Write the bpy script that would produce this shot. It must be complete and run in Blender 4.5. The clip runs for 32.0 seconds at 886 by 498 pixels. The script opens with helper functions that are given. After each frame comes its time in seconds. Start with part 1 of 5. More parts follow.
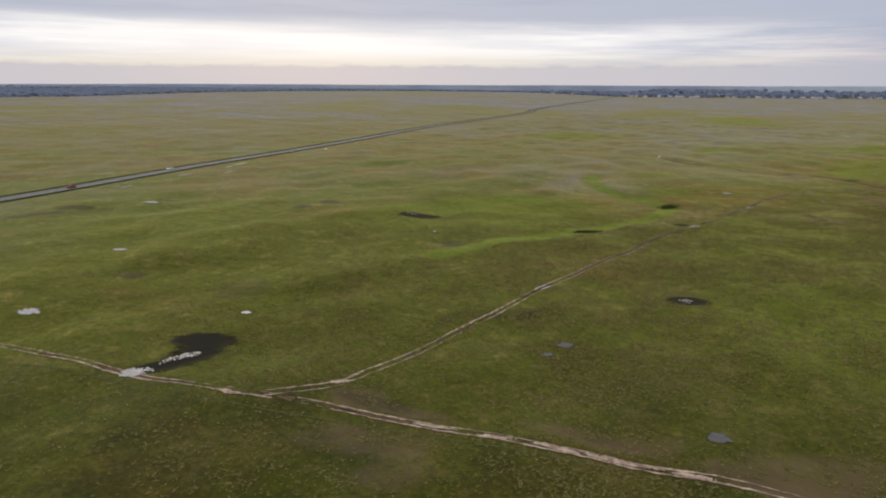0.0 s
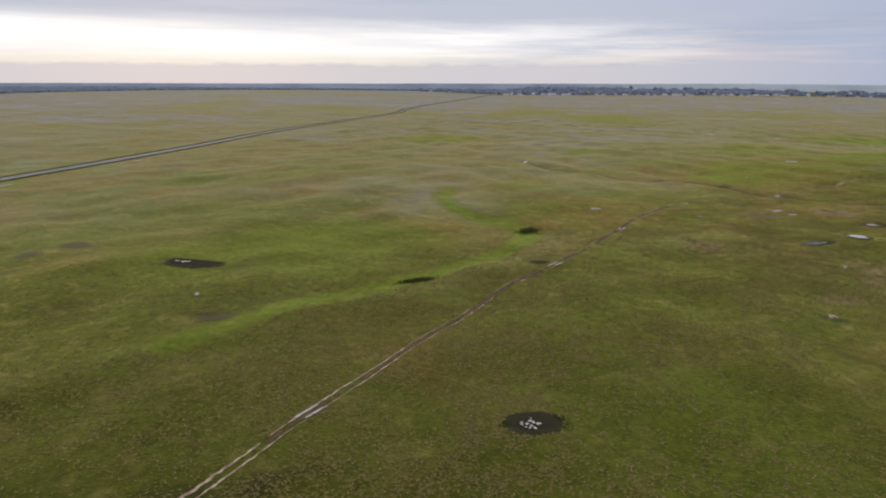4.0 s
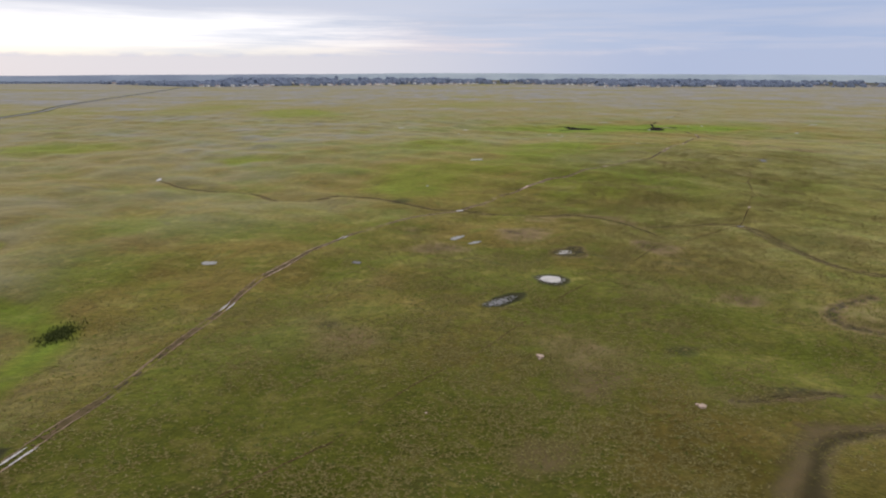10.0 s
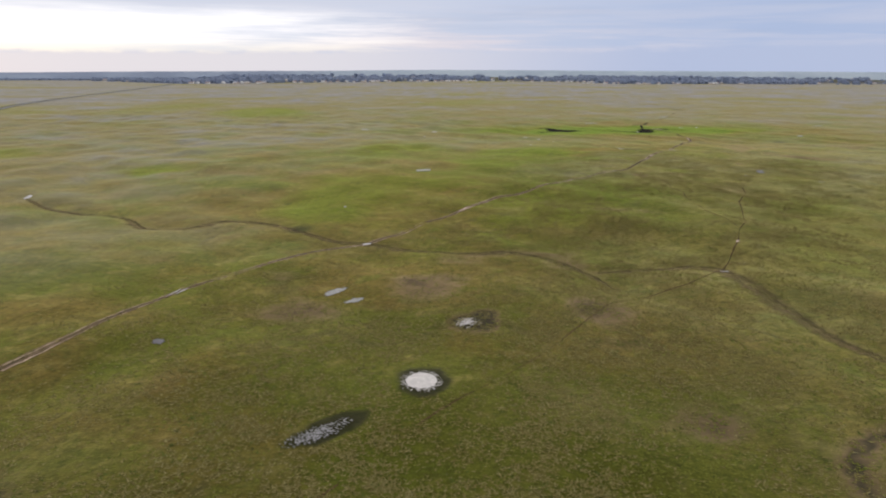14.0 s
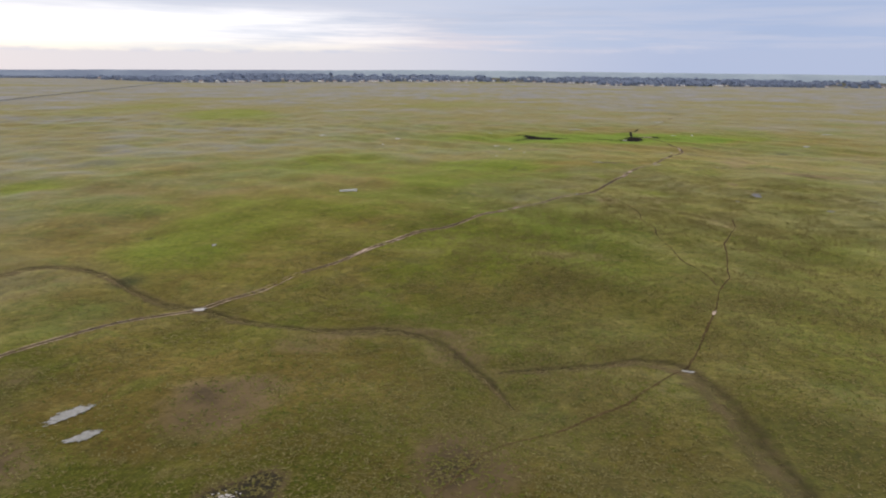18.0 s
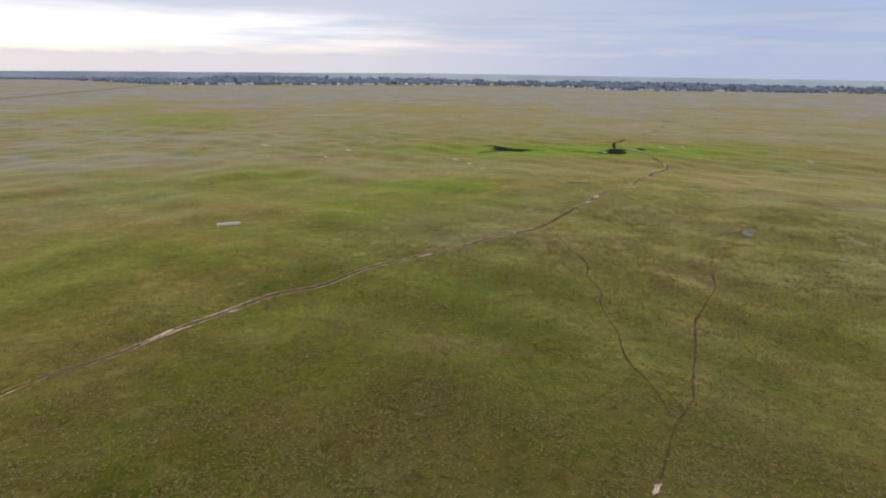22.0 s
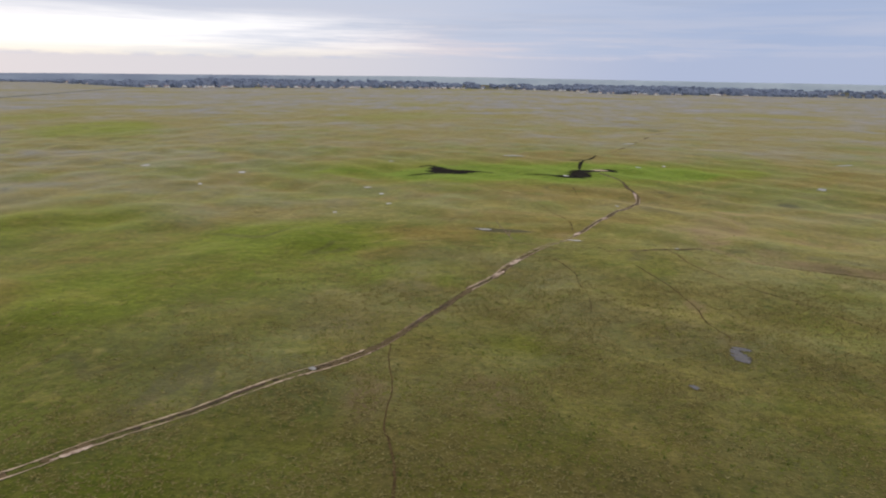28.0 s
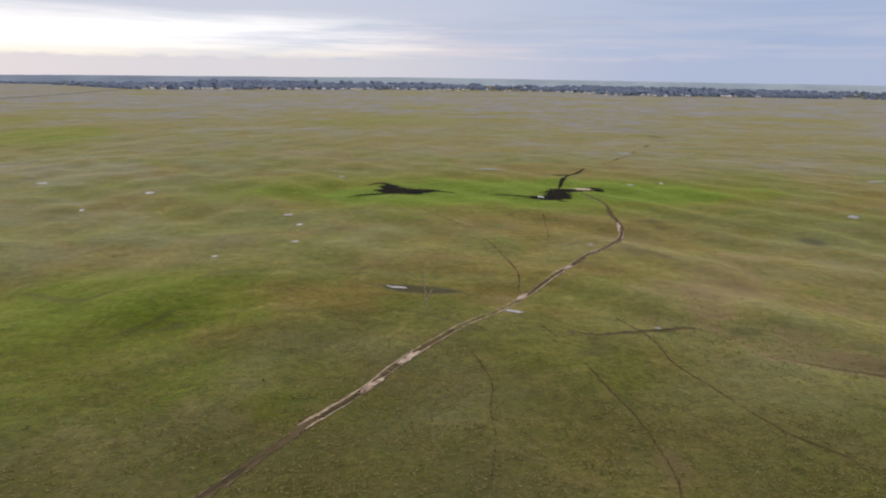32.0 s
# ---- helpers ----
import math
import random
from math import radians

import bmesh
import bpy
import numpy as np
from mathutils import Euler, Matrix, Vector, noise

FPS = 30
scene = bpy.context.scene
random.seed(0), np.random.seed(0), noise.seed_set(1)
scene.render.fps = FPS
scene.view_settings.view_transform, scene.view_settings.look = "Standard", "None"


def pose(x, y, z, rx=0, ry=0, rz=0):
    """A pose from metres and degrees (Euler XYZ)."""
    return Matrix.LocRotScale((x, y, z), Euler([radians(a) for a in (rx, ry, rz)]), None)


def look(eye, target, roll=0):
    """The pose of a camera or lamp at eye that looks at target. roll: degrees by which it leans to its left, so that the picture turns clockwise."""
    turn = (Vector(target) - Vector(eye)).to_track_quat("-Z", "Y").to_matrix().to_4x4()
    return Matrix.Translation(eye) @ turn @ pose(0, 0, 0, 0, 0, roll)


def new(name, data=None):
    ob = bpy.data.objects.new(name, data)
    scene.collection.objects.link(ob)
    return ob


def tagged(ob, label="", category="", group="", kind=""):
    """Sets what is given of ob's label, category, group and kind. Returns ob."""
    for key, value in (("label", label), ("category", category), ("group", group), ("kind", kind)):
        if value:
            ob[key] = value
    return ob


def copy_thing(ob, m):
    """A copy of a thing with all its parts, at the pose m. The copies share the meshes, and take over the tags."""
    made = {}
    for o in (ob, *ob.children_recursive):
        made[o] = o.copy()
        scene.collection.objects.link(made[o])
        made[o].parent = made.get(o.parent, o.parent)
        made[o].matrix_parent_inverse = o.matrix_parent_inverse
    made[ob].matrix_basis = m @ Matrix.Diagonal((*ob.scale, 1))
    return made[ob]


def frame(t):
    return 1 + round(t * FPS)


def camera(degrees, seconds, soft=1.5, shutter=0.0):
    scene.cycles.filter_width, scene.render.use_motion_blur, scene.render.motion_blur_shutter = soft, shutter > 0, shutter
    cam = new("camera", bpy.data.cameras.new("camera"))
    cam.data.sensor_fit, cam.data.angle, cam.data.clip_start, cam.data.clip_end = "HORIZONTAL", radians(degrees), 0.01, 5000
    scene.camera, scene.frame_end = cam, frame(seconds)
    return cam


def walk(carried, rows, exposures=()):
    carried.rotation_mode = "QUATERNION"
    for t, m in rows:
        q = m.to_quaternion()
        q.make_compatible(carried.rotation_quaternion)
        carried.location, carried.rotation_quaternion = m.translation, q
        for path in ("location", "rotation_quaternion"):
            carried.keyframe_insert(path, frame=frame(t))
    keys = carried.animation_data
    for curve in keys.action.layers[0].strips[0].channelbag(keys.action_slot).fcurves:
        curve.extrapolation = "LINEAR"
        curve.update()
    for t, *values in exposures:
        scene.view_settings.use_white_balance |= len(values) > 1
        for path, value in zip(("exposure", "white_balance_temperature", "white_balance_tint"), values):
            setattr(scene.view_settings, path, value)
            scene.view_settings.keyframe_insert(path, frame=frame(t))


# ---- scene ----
cam = camera(67.3, 32.0, soft=2.0)
METRES, EYE, TILT, LEAN, TURN = 577.78, 52.0, 0.0, 0.0, 36.3
ROWS = [
    (0.0, 0.0, 0.0, 0.0, 0.19, -14.02, -0.76),
    (0.5, 0.0058, 0.0142, 0.0, 0.19, -14.06, -0.76),
    (1.0, 0.0117, 0.0286, -0.0, 0.2, -14.08, -0.79),
    (1.5, 0.0177, 0.0428, -0.0, 0.22, -14.11, -0.79),
    (2.0, 0.0245, 0.0569, 0.0001, -1.93, -14.08, -0.75),
    (2.5, 0.0306, 0.0711, -0.0, -5.25, -13.99, -0.73),
    (3.0, 0.0371, 0.085, 0.0002, -6.29, -14.03, -0.7),
    (3.5, 0.0439, 0.0987, 0.0002, -7.41, -14.03, -0.7),
    (4.0, 0.0513, 0.1123, 0.0004, -9.69, -14.04, -0.64),
    (4.5, 0.0588, 0.1257, 0.0006, -12.76, -14.02, -0.6),
    (6.5, 0.0935, 0.1765, 0.0008, -19.67, -14.16, -0.48),
    (7.0, 0.1033, 0.1881, 0.0009, -20.78, -14.21, -0.44),
    (7.5, 0.1136, 0.1993, 0.001, -21.9, -14.29, -0.44),
    (8.0, 0.1243, 0.2101, 0.001, -23.65, -14.35, -0.35),
    (8.5, 0.1354, 0.2206, 0.0011, -26.54, -14.43, -0.33),
    (9.0, 0.1471, 0.2309, 0.0009, -30.09, -14.48, -0.3),
    (9.5, 0.1589, 0.2405, 0.0011, -33.15, -14.54, -0.25),
    (10.0, 0.1709, 0.2494, 0.0012, -33.48, -14.64, -0.23),
    (10.5, 0.1837, 0.2577, 0.0012, -33.47, -14.7, -0.21),
    (11.0, 0.1968, 0.2654, 0.0013, -33.44, -14.76, -0.19),
    (11.5, 0.2102, 0.2727, 0.0014, -33.4, -14.79, -0.17),
    (12.0, 0.2238, 0.2798, 0.0012, -33.37, -14.8, -0.17),
    (12.5, 0.2375, 0.287, 0.001, -33.34, -14.82, -0.18),
    (13.0, 0.2511, 0.2943, 0.0009, -33.33, -14.85, -0.2),
    (13.5, 0.2649, 0.3017, 0.0007, -33.3, -14.88, -0.23),
    (14.0, 0.2786, 0.3091, 0.0005, -33.24, -14.89, -0.26),
    (14.5, 0.2924, 0.3166, 0.0004, -33.18, -14.92, -0.31),
    (16.5, 0.3461, 0.3465, 0.0011, -32.9, -14.95, -0.53),
    (17.0, 0.3599, 0.3541, 0.0011, -32.85, -14.94, -0.59),
    (17.5, 0.3737, 0.3617, 0.001, -32.79, -14.9, -0.63),
    (18.0, 0.3875, 0.3693, 0.0009, -32.72, -14.87, -0.66),
    (18.5, 0.4013, 0.3769, 0.0009, -32.67, -14.83, -0.7),
    (19.0, 0.4149, 0.3847, 0.0009, -32.62, -14.79, -0.73),
    (19.5, 0.4286, 0.3925, 0.0009, -32.57, -14.75, -0.79),
    (20.0, 0.4424, 0.4004, 0.0009, -32.54, -14.74, -0.79),
    (20.5, 0.4561, 0.4084, 0.0009, -32.51, -14.7, -0.84),
    (21.0, 0.4697, 0.4163, 0.001, -32.5, -14.67, -0.87),
    (21.5, 0.4833, 0.4245, 0.0011, -32.49, -14.64, -0.91),
    (22.0, 0.497, 0.4328, 0.0011, -32.47, -14.6, -0.93),
    (22.5, 0.5106, 0.4411, 0.0012, -32.46, -14.57, -0.95),
    (23.0, 0.524, 0.4494, 0.0013, -32.46, -14.54, -0.96),
    (23.5, 0.5375, 0.4581, 0.0014, -32.47, -14.5, -0.99),
    (24.0, 0.5507, 0.4668, 0.0016, -32.48, -14.5, -1.01),
    (24.5, 0.5641, 0.4756, 0.0017, -32.48, -14.46, -1.04),
    (25.0, 0.5774, 0.4845, 0.0018, -32.49, -14.43, -1.06),
    (25.5, 0.5906, 0.4935, 0.0019, -32.52, -14.39, -1.08),
    (27.5, 0.6428, 0.5279, 0.0033, -32.63, -14.38, -1.08),
    (28.0, 0.6563, 0.537, 0.0035, -32.67, -14.36, -1.06),
    (28.5, 0.6697, 0.5461, 0.0037, -32.72, -14.37, -1.06),
    (29.0, 0.6822, 0.5544, 0.0039, -32.77, -14.35, -1.05),
    (29.5, 0.6957, 0.5633, 0.0041, -32.81, -14.36, -1.03),
    (30.0, 0.7093, 0.5721, 0.0043, -32.86, -14.34, -1.01),
    (30.5, 0.7228, 0.581, 0.0043, -32.91, -14.32, -0.99),
    (31.0, 0.7363, 0.5899, 0.0045, -32.96, -14.29, -0.98),
    (31.5, 0.7496, 0.599, 0.0046, -33.0, -14.27, -0.98),
    (32.0, 0.7629, 0.6084, 0.0047, -31.83, -14.27, -0.98),
]
walk(cam, [(t, pose(0, 0, EYE, TILT, LEAN, TURN) @ pose(METRES * x, METRES * y, METRES * z, 90 + pitch, roll, yaw)) for t, x, y, z, yaw, pitch, roll in ROWS],
     [(0.0, -0.38), (4.0, -0.28), (9.0, -0.06), (13.0, 0.0), (22.0, -0.03), (32.0, -0.13)])

# ---- world and sun ----
SUN_AZ, SUN_EL = radians(48), radians(9)
SUN_DIR = Vector((-math.sin(SUN_AZ) * math.cos(SUN_EL), math.cos(SUN_AZ) * math.cos(SUN_EL), math.sin(SUN_EL)))


class Net:
    """Short hand for building a node tree."""

    def __init__(self, tree):
        self.tree = tree

    def put(self, kind, settings=None, **inputs):
        n = self.tree.nodes.new(kind)
        for k, v in (settings or {}).items():
            setattr(n, k, v)
        for k, v in inputs.items():
            self.set(n, int(k[1:]) if k[0] == "i" and k[1:].isdigit() else k.replace("_", " "), v)
        return n

    def set(self, n, key, v):
        if isinstance(v, bpy.types.NodeSocket):
            self.tree.links.new(v, n.inputs[key])
        else:
            n.inputs[key].default_value = v

    def math(self, op, a, b=0.0, c=0.0, clamp=False):
        return self.put("ShaderNodeMath", {"operation": op, "use_clamp": clamp}, i0=a, i1=b, i2=c).outputs[0]

    def noise(self, vec, scale, detail=4.0, rough=0.55, warp=0.0):
        return self.put("ShaderNodeTexNoise", None, Vector=vec, Scale=scale, Detail=detail, Roughness=rough, Distortion=warp).outputs[0]

    def step(self, v, lo, hi, a=0.0, b=1.0):
        n = self.put("ShaderNodeMapRange", {"interpolation_type": "SMOOTHSTEP"}, i0=v, i1=lo, i2=hi, i3=a, i4=b)
        return n.outputs[0]

    def mix(self, f, a, b, blend="MIX"):
        n = self.tree.nodes.new("ShaderNodeMix")
        n.data_type, n.blend_type = "RGBA", blend
        self.set(n, 0, f), self.set(n, 6, a), self.set(n, 7, b)
        return n.outputs[2]


def rgb(r, g, b):
    return (r, g, b, 1.0)


world = bpy.data.worlds.new("sky")
scene.world = world
world.use_nodes = True
wt = world.node_tree
wt.nodes.clear()
w = Net(wt)
way = w.put("ShaderNodeTexCoord").outputs["Generated"]
sep = w.put("ShaderNodeSeparateXYZ", None, Vector=way)
# the plain leans a little, and the horizon with it
el = w.math("SUBTRACT", sep.outputs[2], w.math("MULTIPLY_ADD", sep.outputs[0], 0.010, w.math("MULTIPLY", sep.outputs[1], 0.003)))
flat = Vector((SUN_DIR.x, SUN_DIR.y, 0)).normalized()
toward = w.put("ShaderNodeVectorMath", {"operation": "DOT_PRODUCT"}, i0=way, i1=flat).outputs["Value"]
# cloud sheets: long streaks that crowd together towards the horizon
streak_at = w.put("ShaderNodeMapping", None, Vector=way, Scale=(1.6, 1.6, 26.0)).outputs[0]
warp = w.noise(streak_at, 1.1, 5.0, 0.6, 0.3)
fine_at = w.put("ShaderNodeMapping", None, Vector=way, Location=(3, 1, 0), Scale=(3.0, 3.0, 55.0)).outputs[0]
fine = w.noise(fine_at, 1.3, 6.0, 0.62, 0.2)
puff = w.noise(w.put("ShaderNodeMapping", None, Vector=way, Scale=(16, 16, 60)).outputs[0], 1.5, 5.0, 0.6)
blue = w.put("ShaderNodeTexSky", {"sky_type": "NISHITA", "sun_disc": False, "sun_elevation": SUN_EL, "sun_rotation": -SUN_AZ, "dust_density": 1.0}).outputs[0]
blue = w.mix(1.0, blue, rgb(0.10, 0.10, 0.10), "MULTIPLY")
# overcast sheet: blue grey away from the sun, lavender towards it
sheet = w.mix(w.step(toward, 0.30, 0.92), rgb(0.43, 0.52, 0.74), rgb(0.65, 0.69, 0.82))
sheet = w.mix(w.step(fine, 0.34, 0.74, 0.0, 0.26), sheet, rgb(0.66, 0.67, 0.77))
sheet = w.mix(w.step(warp, 0.34, 0.52, 0.28, 0.0), sheet, rgb(0.37, 0.45, 0.62))
# the bank above the horizon
bank_top = w.math("MULTIPLY_ADD", puff, 0.020, 0.018)
bank = w.step(w.math("SUBTRACT", bank_top, el), -0.006, 0.006)
bank_col = w.mix(w.step(toward, 0.42, 0.90), rgb(0.47, 0.54, 0.74), rgb(0.77, 0.745, 0.80))
# the bright gap towards the hidden sun
low = w.step(w.math("MULTIPLY_ADD", puff, 0.012, el), 0.029, 0.036)
high = w.step(w.math("MULTIPLY_ADD", warp, 0.05, el), 0.086, 0.120, 1.0, 0.0)
side = w.step(w.math("MULTIPLY_ADD", fine, 0.36, toward), 0.88, 1.15)
gap = w.math("MULTIPLY", w.math("MULTIPLY", low, high), w.math("MULTIPLY", side, w.step(fine, 0.40, 0.58, 0.82, 1.0)))
warm = w.step(el, 0.022, 0.055)
gap_col = w.mix(warm, rgb(1.02, 0.96, 0.86), rgb(1.30, 1.27, 1.27))
rosy = w.math("MULTIPLY", w.step(el, 0.03, 0.10, 1.0, 0.0), w.step(fine, 0.38, 0.64, 0.0, 0.75))
rosy = w.math("MULTIPLY", rosy, w.step(toward, 0.40, 0.72, 0.25, 1.0))
sheet = w.mix(rosy, sheet, rgb(0.83, 0.74, 0.78))
view = w.mix(bank, sheet, bank_col)
view = w.mix(gap, view, gap_col)
# overhead the cloud sheet is thinner and brighter
dome = w.mix(w.step(el, 0.12, 0.50), view, rgb(1.30, 1.28, 1.28))
total = w.mix(0.02, dome, blue)
back = w.put("ShaderNodeBackground", None, Color=total, Strength=1.0)
w.put("ShaderNodeOutputWorld", None, Surface=back.outputs[0])

sun = new("sun", bpy.data.lights.new("sun", "SUN"))
sun.data.energy, sun.data.angle, sun.data.color = 0.3, radians(14), (1.0, 0.9, 0.78)
sun.matrix_world = look((0, 0, 0), -SUN_DIR)
# gentle relief of the grassland: (x, y, height, reach)
MOUNDS = [(95, 545, 2.6, 55), (160, 700, 2.4, 60), (75, 600, 1.2, 45), (-20, 455, -2.0, 38), (-120, 500, -2.2, 60), (70, 425, -1.4, 35),
          (-50, 395, -1.2, 30), (-75, 262, 1.2, 35), (-110, 300, -1.8, 40), (-60, 165, 1.3, 40), (-160, 255, -1.2, 45), (-180, 180, 1.6, 45),
          (40, 330, -0.8, 30), (-40, 600, 1.8, 60), (20, 680, -1.2, 45), (230, 640, 1.4, 50), (260, 780, -1.6, 60), (60, 860, -1.0, 50),
          (180, 500, -0.8, 40), (-230, 420, 1.6, 60), (30, 220, 0.8, 40)]
rng = np.random.default_rng(7)
WAVES = [(w * np.cos(a), w * np.sin(a), p, s) for w, a, p, s in zip(2 * np.pi / rng.uniform(26, 120, 22), rng.uniform(0, 6.28, 22), rng.uniform(0, 6.28, 22), rng.uniform(0.05, 0.17, 22))]


SHORT = [(w * np.cos(a), w * np.sin(a), p) for w, a, p in zip(2 * np.pi / rng.uniform(22, 48, 10), rng.uniform(0, 6.28, 10), rng.uniform(0, 6.28, 10))]


# the road, on a level strip
ROAD = [(60, -900), (-130, -480), (-255, -150), (-300, 30), (-326, 125), (-367, 243), (-395, 338), (-437, 468), (-492, 622), (-548, 832), (-617, 1092), (-688, 1260), (-790, 1570), (-990, 2250), (-1230, 3000)]
ROAD_X, ROAD_Y = zip(*ROAD)


def hummocks(x, y):
    """The small mounds and hollows of the pasture, from about -1 to 1."""
    return sum(np.sin(u * x + v * y + p) for u, v, p in SHORT) / 4.5


# ---- lines on the ground: (x, y) along each ----
TRACK_A = [(-230, 25), (-185, 37), (-146.6, 48.2), (-131.1, 51.5), (-121.2, 54), (-112.8, 55.9), (-102.8, 58.8), (-93.8, 62.1), (-83.6, 66.2), (-75.4, 69.4), (-64.2, 73.4), (-51.4, 77.1), (-39.9, 79.6), (-33.1, 82.2), (-20.5, 85.4), (-12, 88.3), (-3, 91.5)]
TRACK_A2 = [(-165, 34), (-137, 44), (-113.4, 52.2), (-105.7, 54.7), (-94.4, 57.5), (-86.1, 60.9), (-77.7, 63.9), (-70.1, 67.1), (-63, 70), (-57.8, 71.9), (-43.9, 75.9), (-29.2, 81)]
TRACK_B = [(-85.5, 65.7), (-80.5, 72.6), (-78.5, 77.9), (-78.4, 84.2), (-77.6, 91.3), (-76.8, 101.2), (-76.6, 118.7), (-75.4, 134.5), (-75.1, 146.7), (-75.5, 159.9), (-75.6, 176.1), (-74.4, 195), (-73.8, 213.5), (-73.6, 231.4), (-71.5, 246.7), (-69.3, 255.3), (-67.5, 266.7), (-66.5, 283.7), (-65.1, 300.7), (-64.4, 325), (-62.7, 346.2), (-58.2, 361)]
TRACK_C = [(-62.7, 346.2), (-58.2, 361), (-55, 382.1), (-50.4, 394.2), (-44.3, 405.1), (-34.1, 424.2), (-26.9, 440.8), (-12, 449.1), (-4.3, 457.5), (2.8, 470.6), (9.8, 482.6), (15.8, 490.7), (21.9, 498.2), (30, 515.1), (38.3, 526.1), (50.1, 535.7), (60.4, 546.3), (73.9, 562.1), (93.1, 580.9), (101, 592)]
TRACK_D = [(93.1, 580.9), (101, 592), (106.5, 601.3), (112, 615.6), (119.3, 634.4), (125.6, 649.4), (131, 661.3), (140, 679), (149, 692.3), (156.1, 705.1), (164, 721.6), (177.9, 752), (190.5, 775), (197.3, 799.6), (198.2, 829.2), (199.2, 857.2), (191.8, 878.7)]
SWALE_A = [(-175.1, 517.1), (-142.8, 492.8), (-110.6, 481.7), (-94, 465), (-79.3, 468.3), (-66.1, 480.1), (-50.7, 474.3), (-31.7, 459.4), (-12.3, 449.1), (9, 439.9), (23.4, 437.7), (36.1, 438), (46, 434.5), (51.9, 423.9), (56.9, 416.5), (60.3, 406.3)]
SWALE_B = [(57.9, 420.4), (67, 422.5), (76.9, 424.8), (85, 428.1), (92.8, 425.3), (95.6, 418.2), (97.6, 408.2), (98.3, 391.6), (99.4, 374.8), (105.2, 363.3), (117.6, 349.5)]
PATH_A = [(146, 550), (144, 541), (138.7, 529.5), (134.6, 521.3), (130, 511.5), (127.5, 503), (125.3, 495), (120.3, 480), (118.3, 473.3), (113.6, 465.5), (110.3, 457.4), (107.5, 450.6), (102, 440.3), (97.9, 431.4), (93.5, 423.5)]
PATH_B = [(93.5, 423.5), (90.7, 421.3), (83.2, 412), (78.8, 405.8), (73.7, 402.5), (66.3, 398.1), (57.2, 391.9), (47.9, 377.6), (35.9, 357.6), (22, 339.8), (10.1, 322.7), (-1.9, 301.1), (-16, 279.8), (-25.9, 260.4)]
PATH_C = [(105, 596), (105.4, 589), (107.3, 580.6), (108.2, 574.6), (108.2, 568.8), (108.6, 562), (110, 558), (112, 548.5), (110.7, 539), (112.2, 526), (110.6, 517), (111.8, 504), (111.3, 498), (110.6, 487.4), (113, 476), (113.3, 468)]
PATH_D = [(144, 668), (146.6, 660.7), (148.4, 653.5), (148.2, 644.4), (149, 635), (148.3, 624)]
PATH_E = [(158.9, 681.5), (161.5, 675.9), (165.1, 663.3), (168.6, 651.7), (171.7, 643), (174, 630), (172.9, 618.6), (175.1, 609.1)]
PATH_F = [(176, 690), (180.8, 676.2), (182.5, 665.1), (186.5, 657.4), (190.6, 646.6), (194, 639.8), (199.9, 635.2), (204.3, 629.6), (213.1, 614.5)]
PATH_G = [(116.8, 830.4), (136, 793.2), (149, 758.3), (155, 728.2), (154.8, 710.4)]
FORK = [(133.1, 691.5), (131.5, 701.3), (129.8, 713), (127.3, 727.9)]
PATH_J = [(-25.9, 260.4), (-43, 240.8), (-49.2, 231.5), (-53.8, 226.8), (-60.4, 224.1), (-66.6, 217.8), (-71.7, 213.4), (-76.8, 207.7), (-81.3, 201.3), (-86.3, 196.4), (-91, 192.5)]
TRACK_E = [(207.0, 973.5), (229.7, 1025.7), (258.4, 1092.5), (289.2, 1172.2), (329.6, 1264.2)]
PATH_I = [(168.9, 821.4), (168.6, 798), (167.6, 779.2)]
SWALE_C = [(60, 270.9), (53.8, 269.3), (46.9, 265.6), (41, 256.8), (36.5, 248.1), (31.1, 242.5), (22.7, 239), (14.3, 237.4)]
SWALE_G = [(84, 309), (76.4, 314.5), (76, 321.7), (82, 329.7), (92.8, 336.4)]
SWALE_D = [(38.2, 277.9), (41.6, 278.2), (46.5, 280.1), (56.7, 282.7), (64.3, 282.5)]
SWALE_E = [(222, 757.1), (225.4, 739), (215.6, 719.4), (200.2, 700.4), (196.3, 690.8), (205.7, 672.3), (222.1, 668.2), (246.2, 664.2)]
SWALE_F = [(164.7, 678.4), (172.6, 677.2), (183.2, 682.3), (191.8, 686.6), (200.2, 683.4)]
RIBBON = [(-161.7, 374.2), (-154.4, 349.3), (-132.3, 326.9), (-113.5, 318.5), (-95.5, 303.8), (-90, 278.1), (-91, 261.6), (-93.4, 247.6), (-97.4, 238.3), (-100.4, 223.7), (-101.8, 210.8), (-108.8, 195.8), (-114.4, 178.6), (-118, 155)]
# the town's edge, from west to east; behind it land is raised to fit the camera's view
FRONT = [(-1150, 3000), (-900, 3300), (-450, 3800), (-50, 4150), (250, 4250), (560, 4050), (660, 3560), (1180, 3660), (1750, 3900), (2300, 4000), (2800, 3600), (3200, 3100)]
FRONT_TURN = [math.atan2(b - 200, a - 40) for a, b in FRONT][::-1]
FRONT_REACH = [math.hypot(a - 40, b - 200) for a, b in FRONT][::-1]


